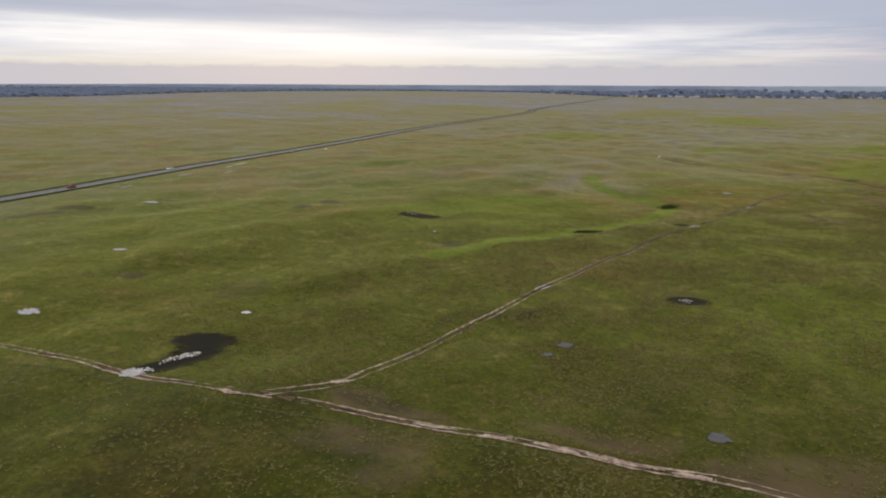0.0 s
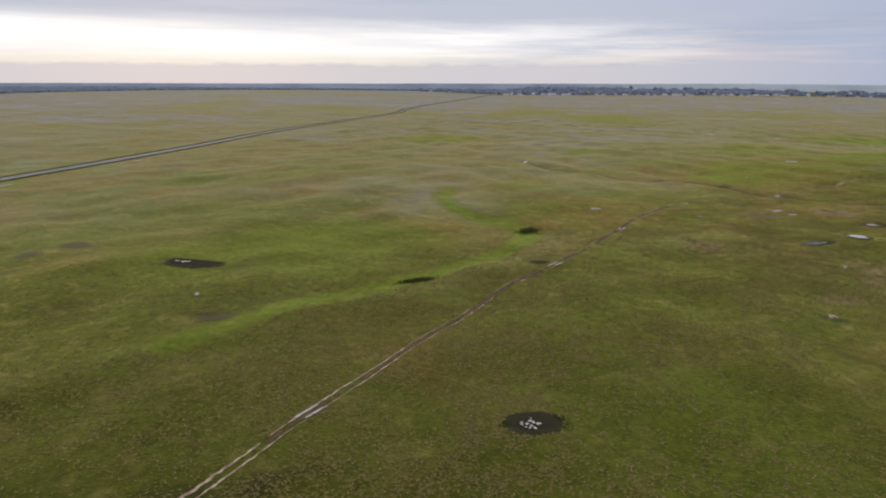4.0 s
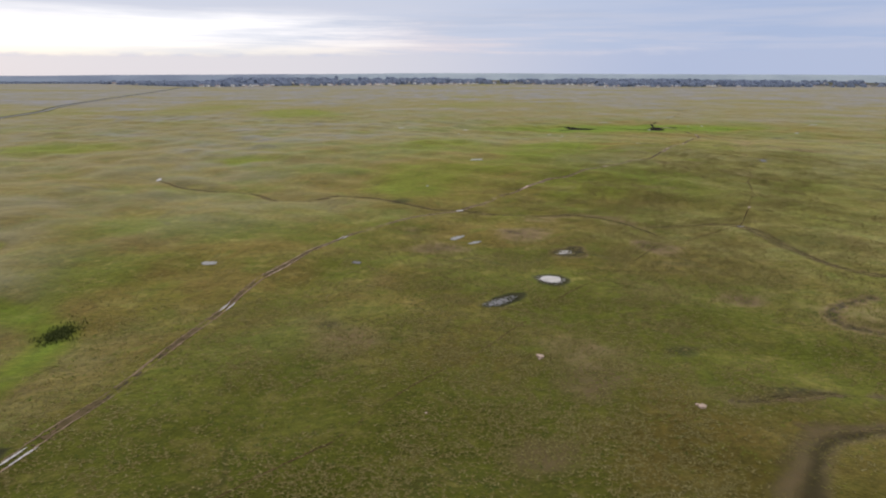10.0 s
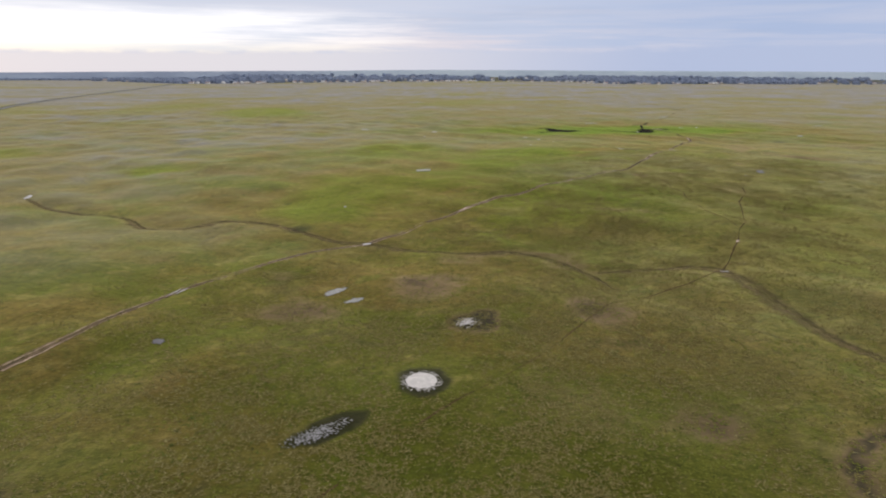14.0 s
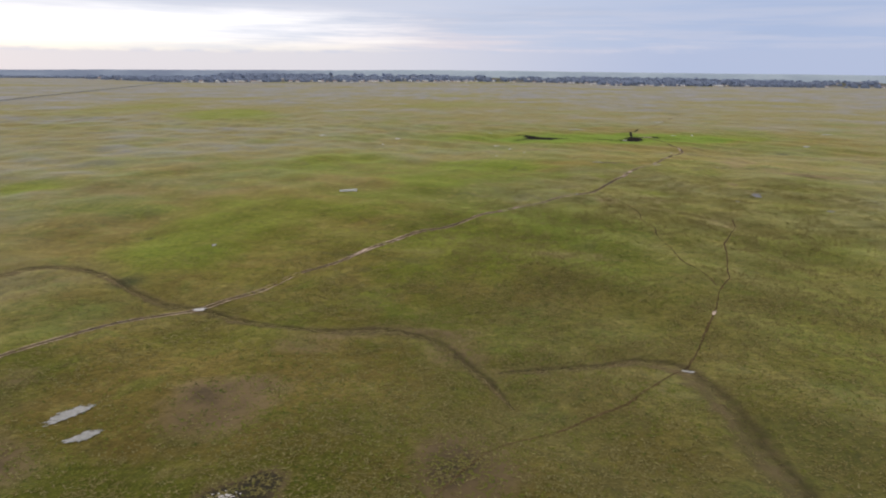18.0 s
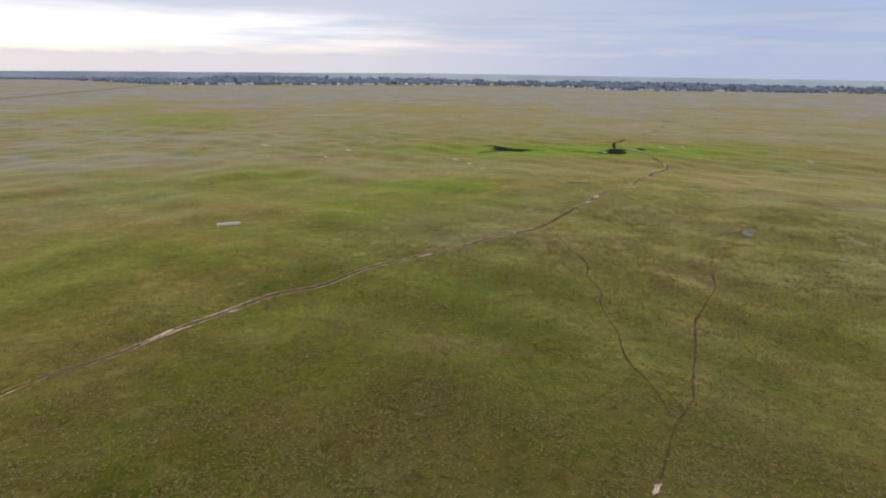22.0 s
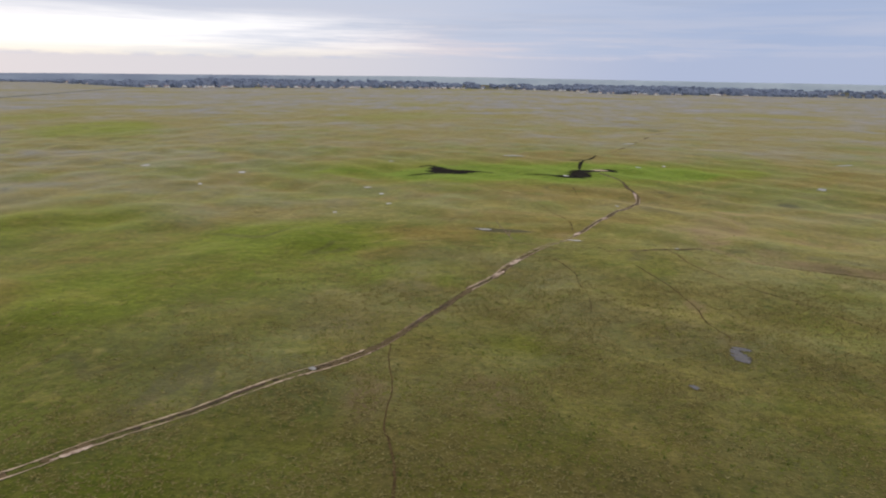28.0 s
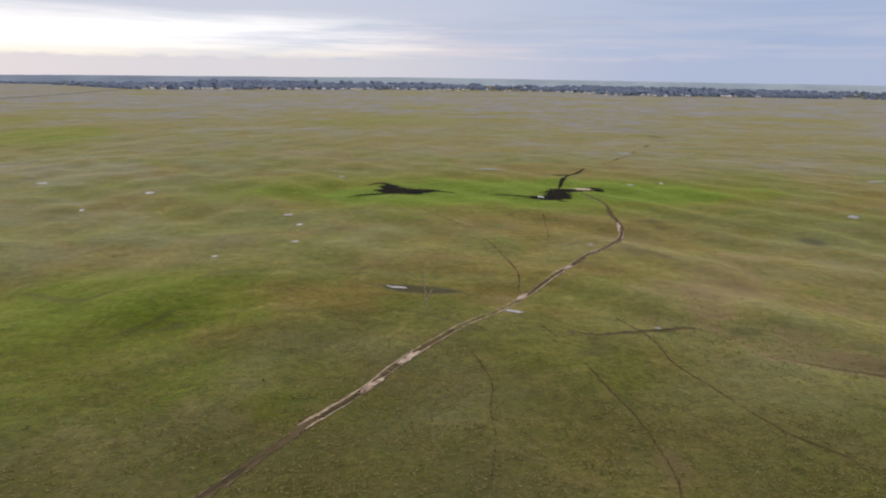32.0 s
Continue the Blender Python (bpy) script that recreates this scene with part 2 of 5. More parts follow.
def rise(x, y):
    """How far the land behind the town's edge is lifted to fit the camera's view."""
    out, r = np.zeros(x.shape), np.hypot(x - 40, y - 200)
    k = np.nonzero((r > 3000) & (y > 0))
    if k[0].size:
        turn = np.arctan2(y[k] - 200, x[k] - 40)
        edge = np.interp(turn, FRONT_TURN, FRONT_REACH)
        sides = np.clip((turn - FRONT_TURN[0]) / 0.05, 0, 1) * np.clip((FRONT_TURN[-1] - turn) / 0.05, 0, 1)
        out[k] = 22 * sides * np.clip((r[k] - edge - 10) / np.maximum(4480 - edge, 200), 0, 1)
    return out


# channels cut by water, and low ridges (negative): (line, half width, depth)
RIDGE_A = [(29, 596), (29, 660), (53, 689), (78, 720)]
RIDGE_B = [(-122, 118), (-119, 150), (-109, 188), (-93, 212), (-84, 245)]
RIDGE_C = [(-59, 362), (-46, 385), (-35, 422)]
RIDGE_D = [(-38, 712), (-11, 738), (23, 758)]
RIDGE_E = [(-129, 588), (-107, 666), (-39, 715)]
CUTS = [(RIDGE_A, 16.0, -1.0), (RIDGE_B, 8.0, -0.8), (RIDGE_C, 17.0, -1.0), (RIDGE_D, 16.0, -0.8), (RIDGE_E, 20.0, -0.9), (SWALE_A, 4.5, 0.55), (SWALE_B, 5.0, 0.75), (SWALE_C, 5.0, 0.6), (SWALE_G, 5.0, 0.5), (SWALE_E, 5.0, 0.5), (RIBBON, 11.0, 1.0)]
CUTS = [(np.concatenate([np.linspace(p, q, 8, endpoint=False) for p, q in zip(np.array(ln)[:-1], np.array(ln)[1:])]), w_, d) for ln, w_, d in CUTS]


def cut(x, y):
    """How deep the channels lie below the pasture at x, y."""
    out = np.zeros(x.shape)
    for line, wide, deep in CUTS:
        lo, hi = line.min(0) - 2 * wide, line.max(0) + 2 * wide
        k = np.nonzero((x > lo[0]) & (x < hi[0]) & (y > lo[1]) & (y < hi[1]))
        if k[0].size:
            d = np.full(k[0].shape, 1e9)
            for p, q in line:
                d = np.minimum(d, (x[k] - p) ** 2 + (y[k] - q) ** 2)
            out[k] += deep * np.exp(-d / (0.8 * wide * wide))
    return out


def height(x, y):
    """The ground's height at x, y (numbers or arrays)."""
    x, y = np.asarray(x, float), np.asarray(y, float)
    single = x.ndim == 0
    x, y = np.atleast_1d(x), np.atleast_1d(y)
    z = sum(h * np.exp(-((x - a) ** 2 + (y - b) ** 2) / (2 * r * r)) for a, b, h, r in MOUNDS)
    z = z + sum(s * np.sin(u * x + v * y + p) for u, v, p, s in WAVES)
    z = z + 0.55 * hummocks(x, y) - cut(x, y)
    beside = np.abs(x - np.interp(y, ROAD_Y, ROAD_X))
    z = z * np.clip((beside - 12) / 40, 0, 1)
    far = np.clip((np.hypot(x - 50, y - 450) - 700) / 900, 0, 1)
    z = z * (1 - far) + rise(x, y)
    return z[0] if single else z


# ---- materials ----
def material(name):
    m = bpy.data.materials.new(name)
    m.use_nodes = True
    m.node_tree.nodes.clear()
    n = Net(m.node_tree)
    return m, n, n.put("ShaderNodeNewGeometry").outputs["Position"]


def finish(n, colour, rough=0.9, relief=None, depth=0.1, spec=0.3, sheen=0.0, metal=0.0, tint=(0.8, 0.75, 0.55)):
    s = n.put("ShaderNodeBsdfPrincipled", None, Base_Color=colour, Roughness=rough, Metallic=metal)
    s.inputs["Specular IOR Level"].default_value = spec
    s.inputs["Sheen Weight"].default_value, s.inputs["Sheen Roughness"].default_value = sheen, 0.48
    s.inputs["Sheen Tint"].default_value = rgb(*tint)
    if relief is not None:
        bump = n.put("ShaderNodeBump", None, Strength=1.0, Distance=depth, Height=relief)
        n.tree.links.new(bump.outputs[0], s.inputs["Normal"])
    n.put("ShaderNodeOutputMaterial", None, Surface=s.outputs[0])
    return s


def attr(n, name):
    return n.put("ShaderNodeAttribute", {"attribute_name": name}).outputs["Fac"]


def plain(name, base, other, scale, rough=0.8, spec=0.3, depth=0.02, fine=6.0, frayed=0.0, faint=0.0):
    """A surface of two tones at two scales. frayed: the size in metres of the tongues of grass that eat into its edge;
    faint: how much the grass shows through it."""
    m, n, p = material(name)
    a, b = n.noise(p, scale, 5.0, 0.6), n.noise(p, scale * fine, 4.0, 0.6)
    c = n.mix(n.step(a, 0.35, 0.65), rgb(*base), rgb(*other))
    c = n.mix(n.step(b, 0.3, 0.75, 0.0, 0.45), c, rgb(*[0.6 * v for v in base]))
    s = finish(n, c, rough, b, depth, spec)
    if frayed:
        k = n.math("ADD", attr(n, "core"), n.math("MULTIPLY", n.math("SUBTRACT", n.noise(p, 1 / frayed, 4.0, 0.65), 0.5), 2.0))
        n.set(s, "Alpha", n.step(k, 0.12 - 0.5 * faint, 0.42 + 1.2 * faint, 0.0, 1 - 0.6 * faint))
    return m


def ground_material():
    m, n, p = material("grassland")
    patch = n.noise(p, 1 / 15, 5.0, 0.6, 0.5)
    clump = n.noise(p, 1 / 3.4, 5.0, 0.66)
    tuft = n.noise(p, 1 / 0.8, 3.0, 0.7)
    lush, dry, mud, growth_shade, rich, haze_pale = attr(n, "lush"), attr(n, "dry"), attr(n, "mud"), attr(n, "growth_shade"), attr(n, "rich"), attr(n, "haze_pale")
    c = n.mix(n.step(n.math("MULTIPLY_ADD", patch, 0.5, rich), 0.45, 1.05), rgb(0.094, 0.072, 0.019), rgb(0.067, 0.073, 0.010))
    # lush grass
    l = n.math("ADD", lush, n.math("MULTIPLY_ADD", patch, 0.5, n.math("MULTIPLY_ADD", clump, 0.3, -0.40)))
    c = n.mix(n.step(l, 0.15, 0.8), c, n.mix(n.step(rich, 0.45, 0.95), rgb(0.079, 0.088, 0.010), rgb(0.069, 0.086, 0.008)))
    c = n.mix(n.step(n.math("MULTIPLY_ADD", patch, 0.4, lush), 0.95, 1.6), c, rgb(0.066, 0.098, 0.007))
    # dry stalks in drifts
    d = n.math("ADD", dry, n.math("MULTIPLY_ADD", clump, 0.75, n.math("MULTIPLY_ADD", tuft, 0.45, -0.62)))
    c = n.mix(n.step(d, 0.12, 1.0, 0.0, 0.85), c, n.mix(n.step(patch, 0.35, 0.65), rgb(0.132, 0.110, 0.033), rgb(0.124, 0.112, 0.036)))
    # a mosaic of straw, trodden soil and fresh grass
    def spots(size, shift, lo, hi, most):
        at = n.put("ShaderNodeMapping", None, Vector=p, Location=(shift, 2 * shift, 0)).outputs[0]
        return n.math("MULTIPLY", n.step(n.noise(at, 1 / size, 5.0, 0.62, 0.4), lo, hi, 0.0, most), n.step(lush, 0.2, 0.8, 1.0, 0.4))
    c = n.mix(spots(11.0, 31, 0.53, 0.66, 0.55), c, rgb(0.064, 0.079, 0.011))
    c = n.mix(n.math("MULTIPLY", spots(15.0, 67, 0.48, 0.66, 0.44), n.step(rich, 0.5, 0.95, 1.0, 0.25)), c, rgb(0.094, 0.065, 0.022))
    c = n.mix(spots(6.0, 11, 0.52, 0.68, 0.55), c, rgb(0.146, 0.122, 0.045))
    c = n.mix(spots(2.2, 83, 0.60, 0.70, 0.45), c, rgb(0.036, 0.046, 0.010))
    # dark low growth in wet hollows, and tree shade painted on the town's ground
    c = n.mix(n.step(n.math("ADD", growth_shade, n.math("MULTIPLY_ADD", clump, 0.5, -0.25)), 0.2, 0.7, 0.0, 0.95), c, rgb(0.030, 0.033, 0.014))
    mottle = n.noise(p, 0.62, 6.0, 0.78)
    speck = n.noise(p, 2.6, 3.0, 0.7)
    c = n.mix(1.0, c, n.mix(n.step(n.math("MULTIPLY_ADD", speck, 0.45, mottle), 0.52, 0.94), rgb(0.67, 0.69, 0.66), rgb(1.26, 1.24, 1.22)), "MULTIPLY")
    # clumps and the gaps between them: highlights and shade painted into the colour
    c = n.mix(n.step(tuft, 0.54, 0.78, 0.0, 0.28), c, n.mix(1.0, c, rgb(1.7, 1.65, 1.8), "MULTIPLY"))
    gap = n.math("MULTIPLY", n.step(clump, 0.52, 0.34, 0.0, 1.0), n.step(tuft, 0.65, 0.35, 0.2, 0.62))
    c = n.mix(gap, c, n.mix(1.0, c, rgb(0.58, 0.60, 0.58), "MULTIPLY"))
    # winding dark creases, painted in for the shading of low relief
    for scale, tint, much in ((1 / 85, rgb(0.045, 0.040, 0.018), 0.50),):
        at = n.put("ShaderNodeMapping", None, Vector=p, Location=(310 * much, 70, 0)).outputs[0]
        crease = n.math("ABSOLUTE", n.math("SUBTRACT", n.noise(at, scale, 3.0, 0.5, 0.6), 0.5))
        there = n.step(n.noise(at, 1 / 60, 2.0), 0.52, 0.62, 0.0, much)
        c = n.mix(n.math("MULTIPLY", n.step(crease, 0.004, 0.014, 1.0, 0.0), there), c, tint)
    # haze of distance painted in: the open plain greyed, with pale seed heads
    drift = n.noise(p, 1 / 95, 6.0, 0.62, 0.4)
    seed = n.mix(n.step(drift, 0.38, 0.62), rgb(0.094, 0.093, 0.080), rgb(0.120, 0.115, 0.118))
    seed = n.mix(n.step(haze_pale, 0.45, 0.85), seed, n.mix(n.step(drift, 0.38, 0.62), rgb(0.086, 0.089, 0.126), rgb(0.105, 0.106, 0.162)))
    c = n.mix(n.math("MULTIPLY", haze_pale, n.step(n.noise(p, 1 / 30, 6.0, 0.64), 0.36, 0.62, 0.42, 1.0)), c, seed)
    c = n.mix(1.0, c, rgb(0.52, 0.51, 0.385), "MULTIPLY")
    # bare earth
    e = n.math("ADD", mud, n.math("MULTIPLY_ADD", clump, 0.4, n.math("MULTIPLY_ADD", tuft, 0.25, -0.325)))
    earth = n.mix(n.step(e, 0.62, 1.1), n.mix(n.step(growth_shade, 0.3, 0.7), rgb(0.072, 0.050, 0.027), rgb(0.030, 0.027, 0.015)), rgb(0.022, 0.020, 0.016))
    c = n.mix(n.step(e, 0.18, 0.72, 0.0, 0.92), c, earth)
    h = n.math("ADD", n.math("MULTIPLY", tuft, 0.22), n.math("MULTIPLY", clump, 0.35))
    h = n.math("MULTIPLY", h, n.step(e, 0.4, 1.0, 1.0, 0.15))
    swell = n.noise(p, 1 / 16, 2.0, 0.45)
    h = n.math("ADD", h, n.math("MULTIPLY", swell, 2.0))
    finish(n, c, 0.95, h, 0.45, 0.03)
    s = [q for q in m.node_tree.nodes if q.type == "BSDF_PRINCIPLED"][0]
    n.set(s, "Sheen Tint", n.mix(0.10, n.mix(1.0, c, rgb(7.9, 7.8, 7.8), "MULTIPLY"), rgb(0.56, 0.52, 0.44)))
    n.set(s, "Sheen Weight", n.math("MULTIPLY", n.step(e, 0.4, 0.9, 1.0, 0.3), n.step(growth_shade, 0.3, 0.95, 1.0, 0.12)))
    return m


M_GROUND = ground_material()
M_RUT = plain("bare_clay_rut", (0.50, 0.385, 0.31), (0.165, 0.110, 0.075), 0.55, 0.8, 0.1, frayed=0.8)
# rain water with the mirrored sky painted in as pale grey
M_DULL = plain("sky_grey_rain_water", (0.26, 0.25, 0.24), (0.17, 0.165, 0.15), 1.1, 0.42, 0.3, 0.02, 3.0, frayed=0.9)
M_RUTDARK = plain("dark_clay_rut", (0.082, 0.056, 0.037), (0.046, 0.036, 0.020), 0.4, 0.85, 0.08, frayed=0.9)
M_MIDDLE = plain("trodden_earth", (0.118, 0.084, 0.046), (0.074, 0.057, 0.026), 0.4, 0.95, 0.05, frayed=1.4)
M_RUTPINK = plain("pinkish_clay_rut", (0.42, 0.32, 0.235), (0.20, 0.140, 0.092), 0.3, 0.85, 0.08, frayed=0.8)
M_RUTTAN = plain("tan_soil_rut", (0.24, 0.17, 0.12), (0.13, 0.09, 0.058), 0.5, 0.9, 0.06, frayed=0.8)
M_SPRIG = plain("pale_green_growth", (0.098, 0.108, 0.040), (0.070, 0.085, 0.022), 0.4, 0.9, 0.05, frayed=0.9)
M_PATH = plain("trodden_soil", (0.064, 0.042, 0.020), (0.110, 0.072, 0.036), 0.25, 0.97, 0.02, frayed=0.7)
M_BEDSOFT = plain("grassy_gully_soil", (0.052, 0.043, 0.022), (0.064, 0.056, 0.024), 0.15, 0.97, 0.02, frayed=2.8, faint=0.8)
M_BANK = plain("dry_gully_bank", (0.165, 0.118, 0.066), (0.120, 0.098, 0.046), 0.12, 0.97, 0.02, frayed=2.6, faint=0.6)
M_ASPHALT = plain("worn_asphalt", (0.205, 0.20, 0.19), (0.17, 0.165, 0.155), 0.15, 0.8, 0.1)
M_VERGE = plain("verge_soil", (0.046, 0.044, 0.018), (0.040, 0.052, 0.014), 0.12, 0.95, 0.03)
M_LINE = plain("road_paint", (0.6, 0.58, 0.5), (0.45, 0.43, 0.38), 0.8, 0.6)
# pale clay waters, the sky's reflection painted into their colour
M_SKYPALE = plain("clay_water_sky_pale", (0.60, 0.56, 0.53), (0.44, 0.41, 0.39), 1.1, 0.4, 0.3, 0.02, 3.0)
M_SKYPALEPOOL = plain("clay_puddle_sky_pale", (0.41, 0.38, 0.37), (0.29, 0.27, 0.265), 1.1, 0.32, 0.35, 0.02, 3.0, frayed=0.8)
# grey of the painted glints on the long pond
M_GREY = plain("grey_pool_glint", (0.22, 0.21, 0.215), (0.14, 0.135, 0.14), 1.1, 0.35, 0.35, 0.02, 3.0)
M_WATER = plain("clear_rain_water", (0.045, 0.046, 0.042), (0.09, 0.085, 0.075), 0.9, 0.12, 0.5, 0.02)
M_WATERPOOL = plain("clear_puddle_water", (0.058, 0.052, 0.056), (0.085, 0.076, 0.076), 0.9, 0.34, 0.25, 0.02, frayed=0.9)
M_MUD = plain("wet_black_mud", (0.012, 0.011, 0.009), (0.022, 0.018, 0.014), 0.5, 0.95, 0.02, frayed=1.4)
M_SAND = plain("pale_sand", (0.52, 0.40, 0.29), (0.42, 0.31, 0.22), 0.4, 0.85, frayed=1.2)
M_STONE = plain("pale_stone", (0.46, 0.35, 0.28), (0.33, 0.24, 0.19), 1.2, 0.85)


def foliage(name, base, other, scale):
    """Leaves that let part of the light through."""
    m, n, p = material(name)
    c = n.mix(n.step(n.noise(p, scale, 4.0), 0.35, 0.65), rgb(*base), rgb(*other))
    a, b = n.put("ShaderNodeBsdfDiffuse", None, Color=c).outputs[0], n.put("ShaderNodeBsdfTranslucent", None, Color=c).outputs[0]
    n.put("ShaderNodeOutputMaterial", None, Surface=n.put("ShaderNodeMixShader", None, i0=0.45, i1=a, i2=b).outputs[0])
    return m


# leaf colours with the blue-grey haze of distance mixed in
M_WOODS = foliage("hazed_far_foliage", (0.265, 0.305, 0.405), (0.235, 0.275, 0.37), 0.01)
M_LEAF = foliage("hazed_tree_foliage", (0.28, 0.335, 0.455), (0.35, 0.40, 0.52), 0.05)
M_BARK = plain("bark", (0.10, 0.08, 0.06), (0.07, 0.055, 0.045), 0.8)


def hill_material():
    m, n, p = material("hazed_distant_land")
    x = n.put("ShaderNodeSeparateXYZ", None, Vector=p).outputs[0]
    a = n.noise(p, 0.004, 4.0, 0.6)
    # both land colours hold painted haze, as blue-grey
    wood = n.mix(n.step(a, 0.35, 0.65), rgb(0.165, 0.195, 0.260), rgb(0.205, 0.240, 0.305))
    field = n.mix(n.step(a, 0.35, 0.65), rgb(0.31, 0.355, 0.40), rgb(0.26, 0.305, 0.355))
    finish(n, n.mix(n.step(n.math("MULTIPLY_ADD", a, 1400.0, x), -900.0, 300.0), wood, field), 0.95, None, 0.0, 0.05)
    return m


M_HILL = hill_material()
WALLS = [plain("house_wall", c, tuple(0.9 * v for v in c), 0.3) for c in ((0.74, 0.71, 0.68), (0.58, 0.48, 0.42), (0.62, 0.60, 0.60), (0.62, 0.52, 0.42))]
ROOFS = [plain("roof_tile", c, tuple(0.8 * v for v in c), 0.3) for c in ((0.55, 0.53, 0.52), (0.32, 0.23, 0.20), (0.45, 0.45, 0.48), (0.66, 0.64, 0.62))]


# ---- mesh helpers ----
def mesh_from(name, verts, faces, mat, smooth=False, core=None):
    me = bpy.data.meshes.new(name)
    me.from_pydata([tuple(map(float, v)) for v in verts], [], faces)
    me.materials.append(mat)
    if core is not None:
        me.attributes.new("core", "FLOAT", "POINT").data.foreach_set("value", np.asarray(core, np.float32))
    if smooth:
        me.polygons.foreach_set("use_smooth", [True] * len(me.polygons))
    me.update()
    return me


def smooth_line(points, step=2.0):
    """A Catmull-Rom line through the points, as an array of places about step apart, with the sideways unit vector at each."""
    p = np.array(points, float)
    p = np.vstack([2 * p[0] - p[1], p, 2 * p[-1] - p[-2]])
    out = []
    for i in range(1, len(p) - 2):
        n = max(2, int(np.linalg.norm(p[i + 1] - p[i]) / step))
        for t in np.linspace(0, 1, n, endpoint=i == len(p) - 3):
            out.append(0.5 * (2 * p[i] + (p[i + 1] - p[i - 1]) * t + (2 * p[i - 1] - 5 * p[i] + 4 * p[i + 1] - p[i + 2]) * t * t + (3 * p[i] - p[i - 1] - 3 * p[i + 1] + p[i + 2]) * t ** 3))
    out = np.array(out)
    along = np.gradient(out, axis=0)
    along /= np.linalg.norm(along, axis=1)[:, None] + 1e-9
    return out, np.stack([along[:, 1], -along[:, 0]], 1)


def wobble(n, seed, reach=6):
    r = np.random.default_rng(seed)
    a = np.interp(np.arange(n), np.arange(0, n + reach, reach), r.uniform(-1, 1, len(np.arange(0, n + reach, reach))))
    return 0.7 * a + 0.3 * r.uniform(-1, 1, n)


def strip(line, side, offset, width, mat, name, lift, seed=0, rough=0.25, gaps=0.0):
    """A ribbon on the ground beside a line; rough: how uneven its edges are; gaps: the share of it that is grown over."""
    n = len(line)
    a, b = wobble(n, seed), wobble(n, seed + 1)
    g = wobble(n, seed + 2, 9)
    left = line + side * (offset - width / 2 * (1 + rough * a))[:, None]
    right = line + side * (offset + width / 2 * (1 + rough * b))[:, None]
    mid = (left + right) / 2
    v = []
    for k, lane in enumerate((left, mid, right)):
        z = height(lane[:, 0], lane[:, 1]) + (lift if k != 1 else lift + 0.01)
        v.append(np.column_stack([lane, z]))
    v = np.concatenate(v)
    f = []
    for i in range(n - 1):
        f += [(i, n + i, n + i + 1, i + 1), (n + i, 2 * n + i, 2 * n + i + 1, n + i + 1)]
    middle = np.clip(1.0 - 3.0 * np.clip(g + 2 * gaps - 0.8, 0, 1), -1, 1) if gaps else np.ones(n)
    return mesh_from(name, v, f, mat, True, np.concatenate([middle - 1, middle, middle - 1]))


def part(name, me, parent, label=""):
    ob = new(name, me)
    ob.parent = parent
    return tagged(ob, label)


# ---- the ground ----
TABLE = np.random.default_rng(3).uniform(0, 1, (256, 256))


def value_noise(x, y, size, seed=0, octaves=3):
    """Smooth noise from 0 to 1 in patches of about that many metres."""
    out, amp, total = 0, 1.0, 0
    for o in range(octaves):
        u, v = x / size + 17.3 * seed + 5.1 * o, y / size + 9.7 * seed + 3.3 * o
        i, j = np.floor(u).astype(int), np.floor(v).astype(int)
        a, b = u - i, v - j
        a, b = a * a * (3 - 2 * a), b * b * (3 - 2 * b)
        i, j = i % 255, j % 255
        out = out + amp * ((TABLE[i, j] * (1 - a) + TABLE[i + 1, j] * a) * (1 - b) + (TABLE[i, j + 1] * (1 - a) + TABLE[i + 1, j + 1] * a) * b)
        total, amp, size = total + amp, amp * 0.55, size / 2.1
    return out / total


def axis(lo, hi, a, b, fine, grow=1.09):
    mid = list(np.arange(a, b, fine))
    s, up, down = fine, [mid[-1]], [mid[0]]
    while up[-1] < hi:
        s = min(s * grow, 140)
        up.append(up[-1] + s)
    s = fine
    while down[-1] > lo:
        s = min(s * grow, 140)
        down.append(down[-1] - s)
    return np.array(down[:0:-1] + mid + up[1:])


gx, gy = axis(-9000, 9000, -400, 300, 1.8), axis(-9000, 9000, 40, 960, 1.7)
GX, GY = np.meshgrid(gx, gy)
X, Y = GX.ravel(), GY.ravel()


def blot(x, y, rx, ry=None, turn=0.0, hard=1.0):
    """1 in the middle of an ellipse, 0 outside, soft or hard at its edge."""
    ry = ry or rx
    c, s = math.cos(radians(turn)), math.sin(radians(turn))
    big = 2.2 * max(rx, ry)
    k = np.nonzero((np.abs(X - x) < big) & (np.abs(Y - y) < big))[0]
    xs, ys, small = X[k], Y[k], min(rx, ry)
    u, v = ((xs - x) * c + (ys - y) * s) / rx, (-(xs - x) * s + (ys - y) * c) / ry
    d = np.sqrt(u * u + v * v) * (0.72 + 0.56 * value_noise(xs, ys, max(1.1 * small, 2.5), 61, 3))
    out = np.zeros(X.shape)
    out[k] = np.clip((1 - d) * hard + 0.5 * np.clip(2.2 - d, 0, 1), 0, 1)
    return out


def along(points, width):
    """1 on a line, falling to 0 at width."""
    line, _ = smooth_line(points, 3.0)
    best = np.full(X.shape, 1e9)
    lo, hi = line.min(0) - 3 * width, line.max(0) + 3 * width
    near = np.nonzero((X > lo[0]) & (X < hi[0]) & (Y > lo[1]) & (Y < hi[1]))[0]
    xs, ys, b = X[near], Y[near], np.full(len(near), 1e9)
    for px, py in line:
        b = np.minimum(b, (xs - px) ** 2 + (ys - py) ** 2)
    best[near] = b
    return np.clip(1 - np.sqrt(best) / width, 0, 1)

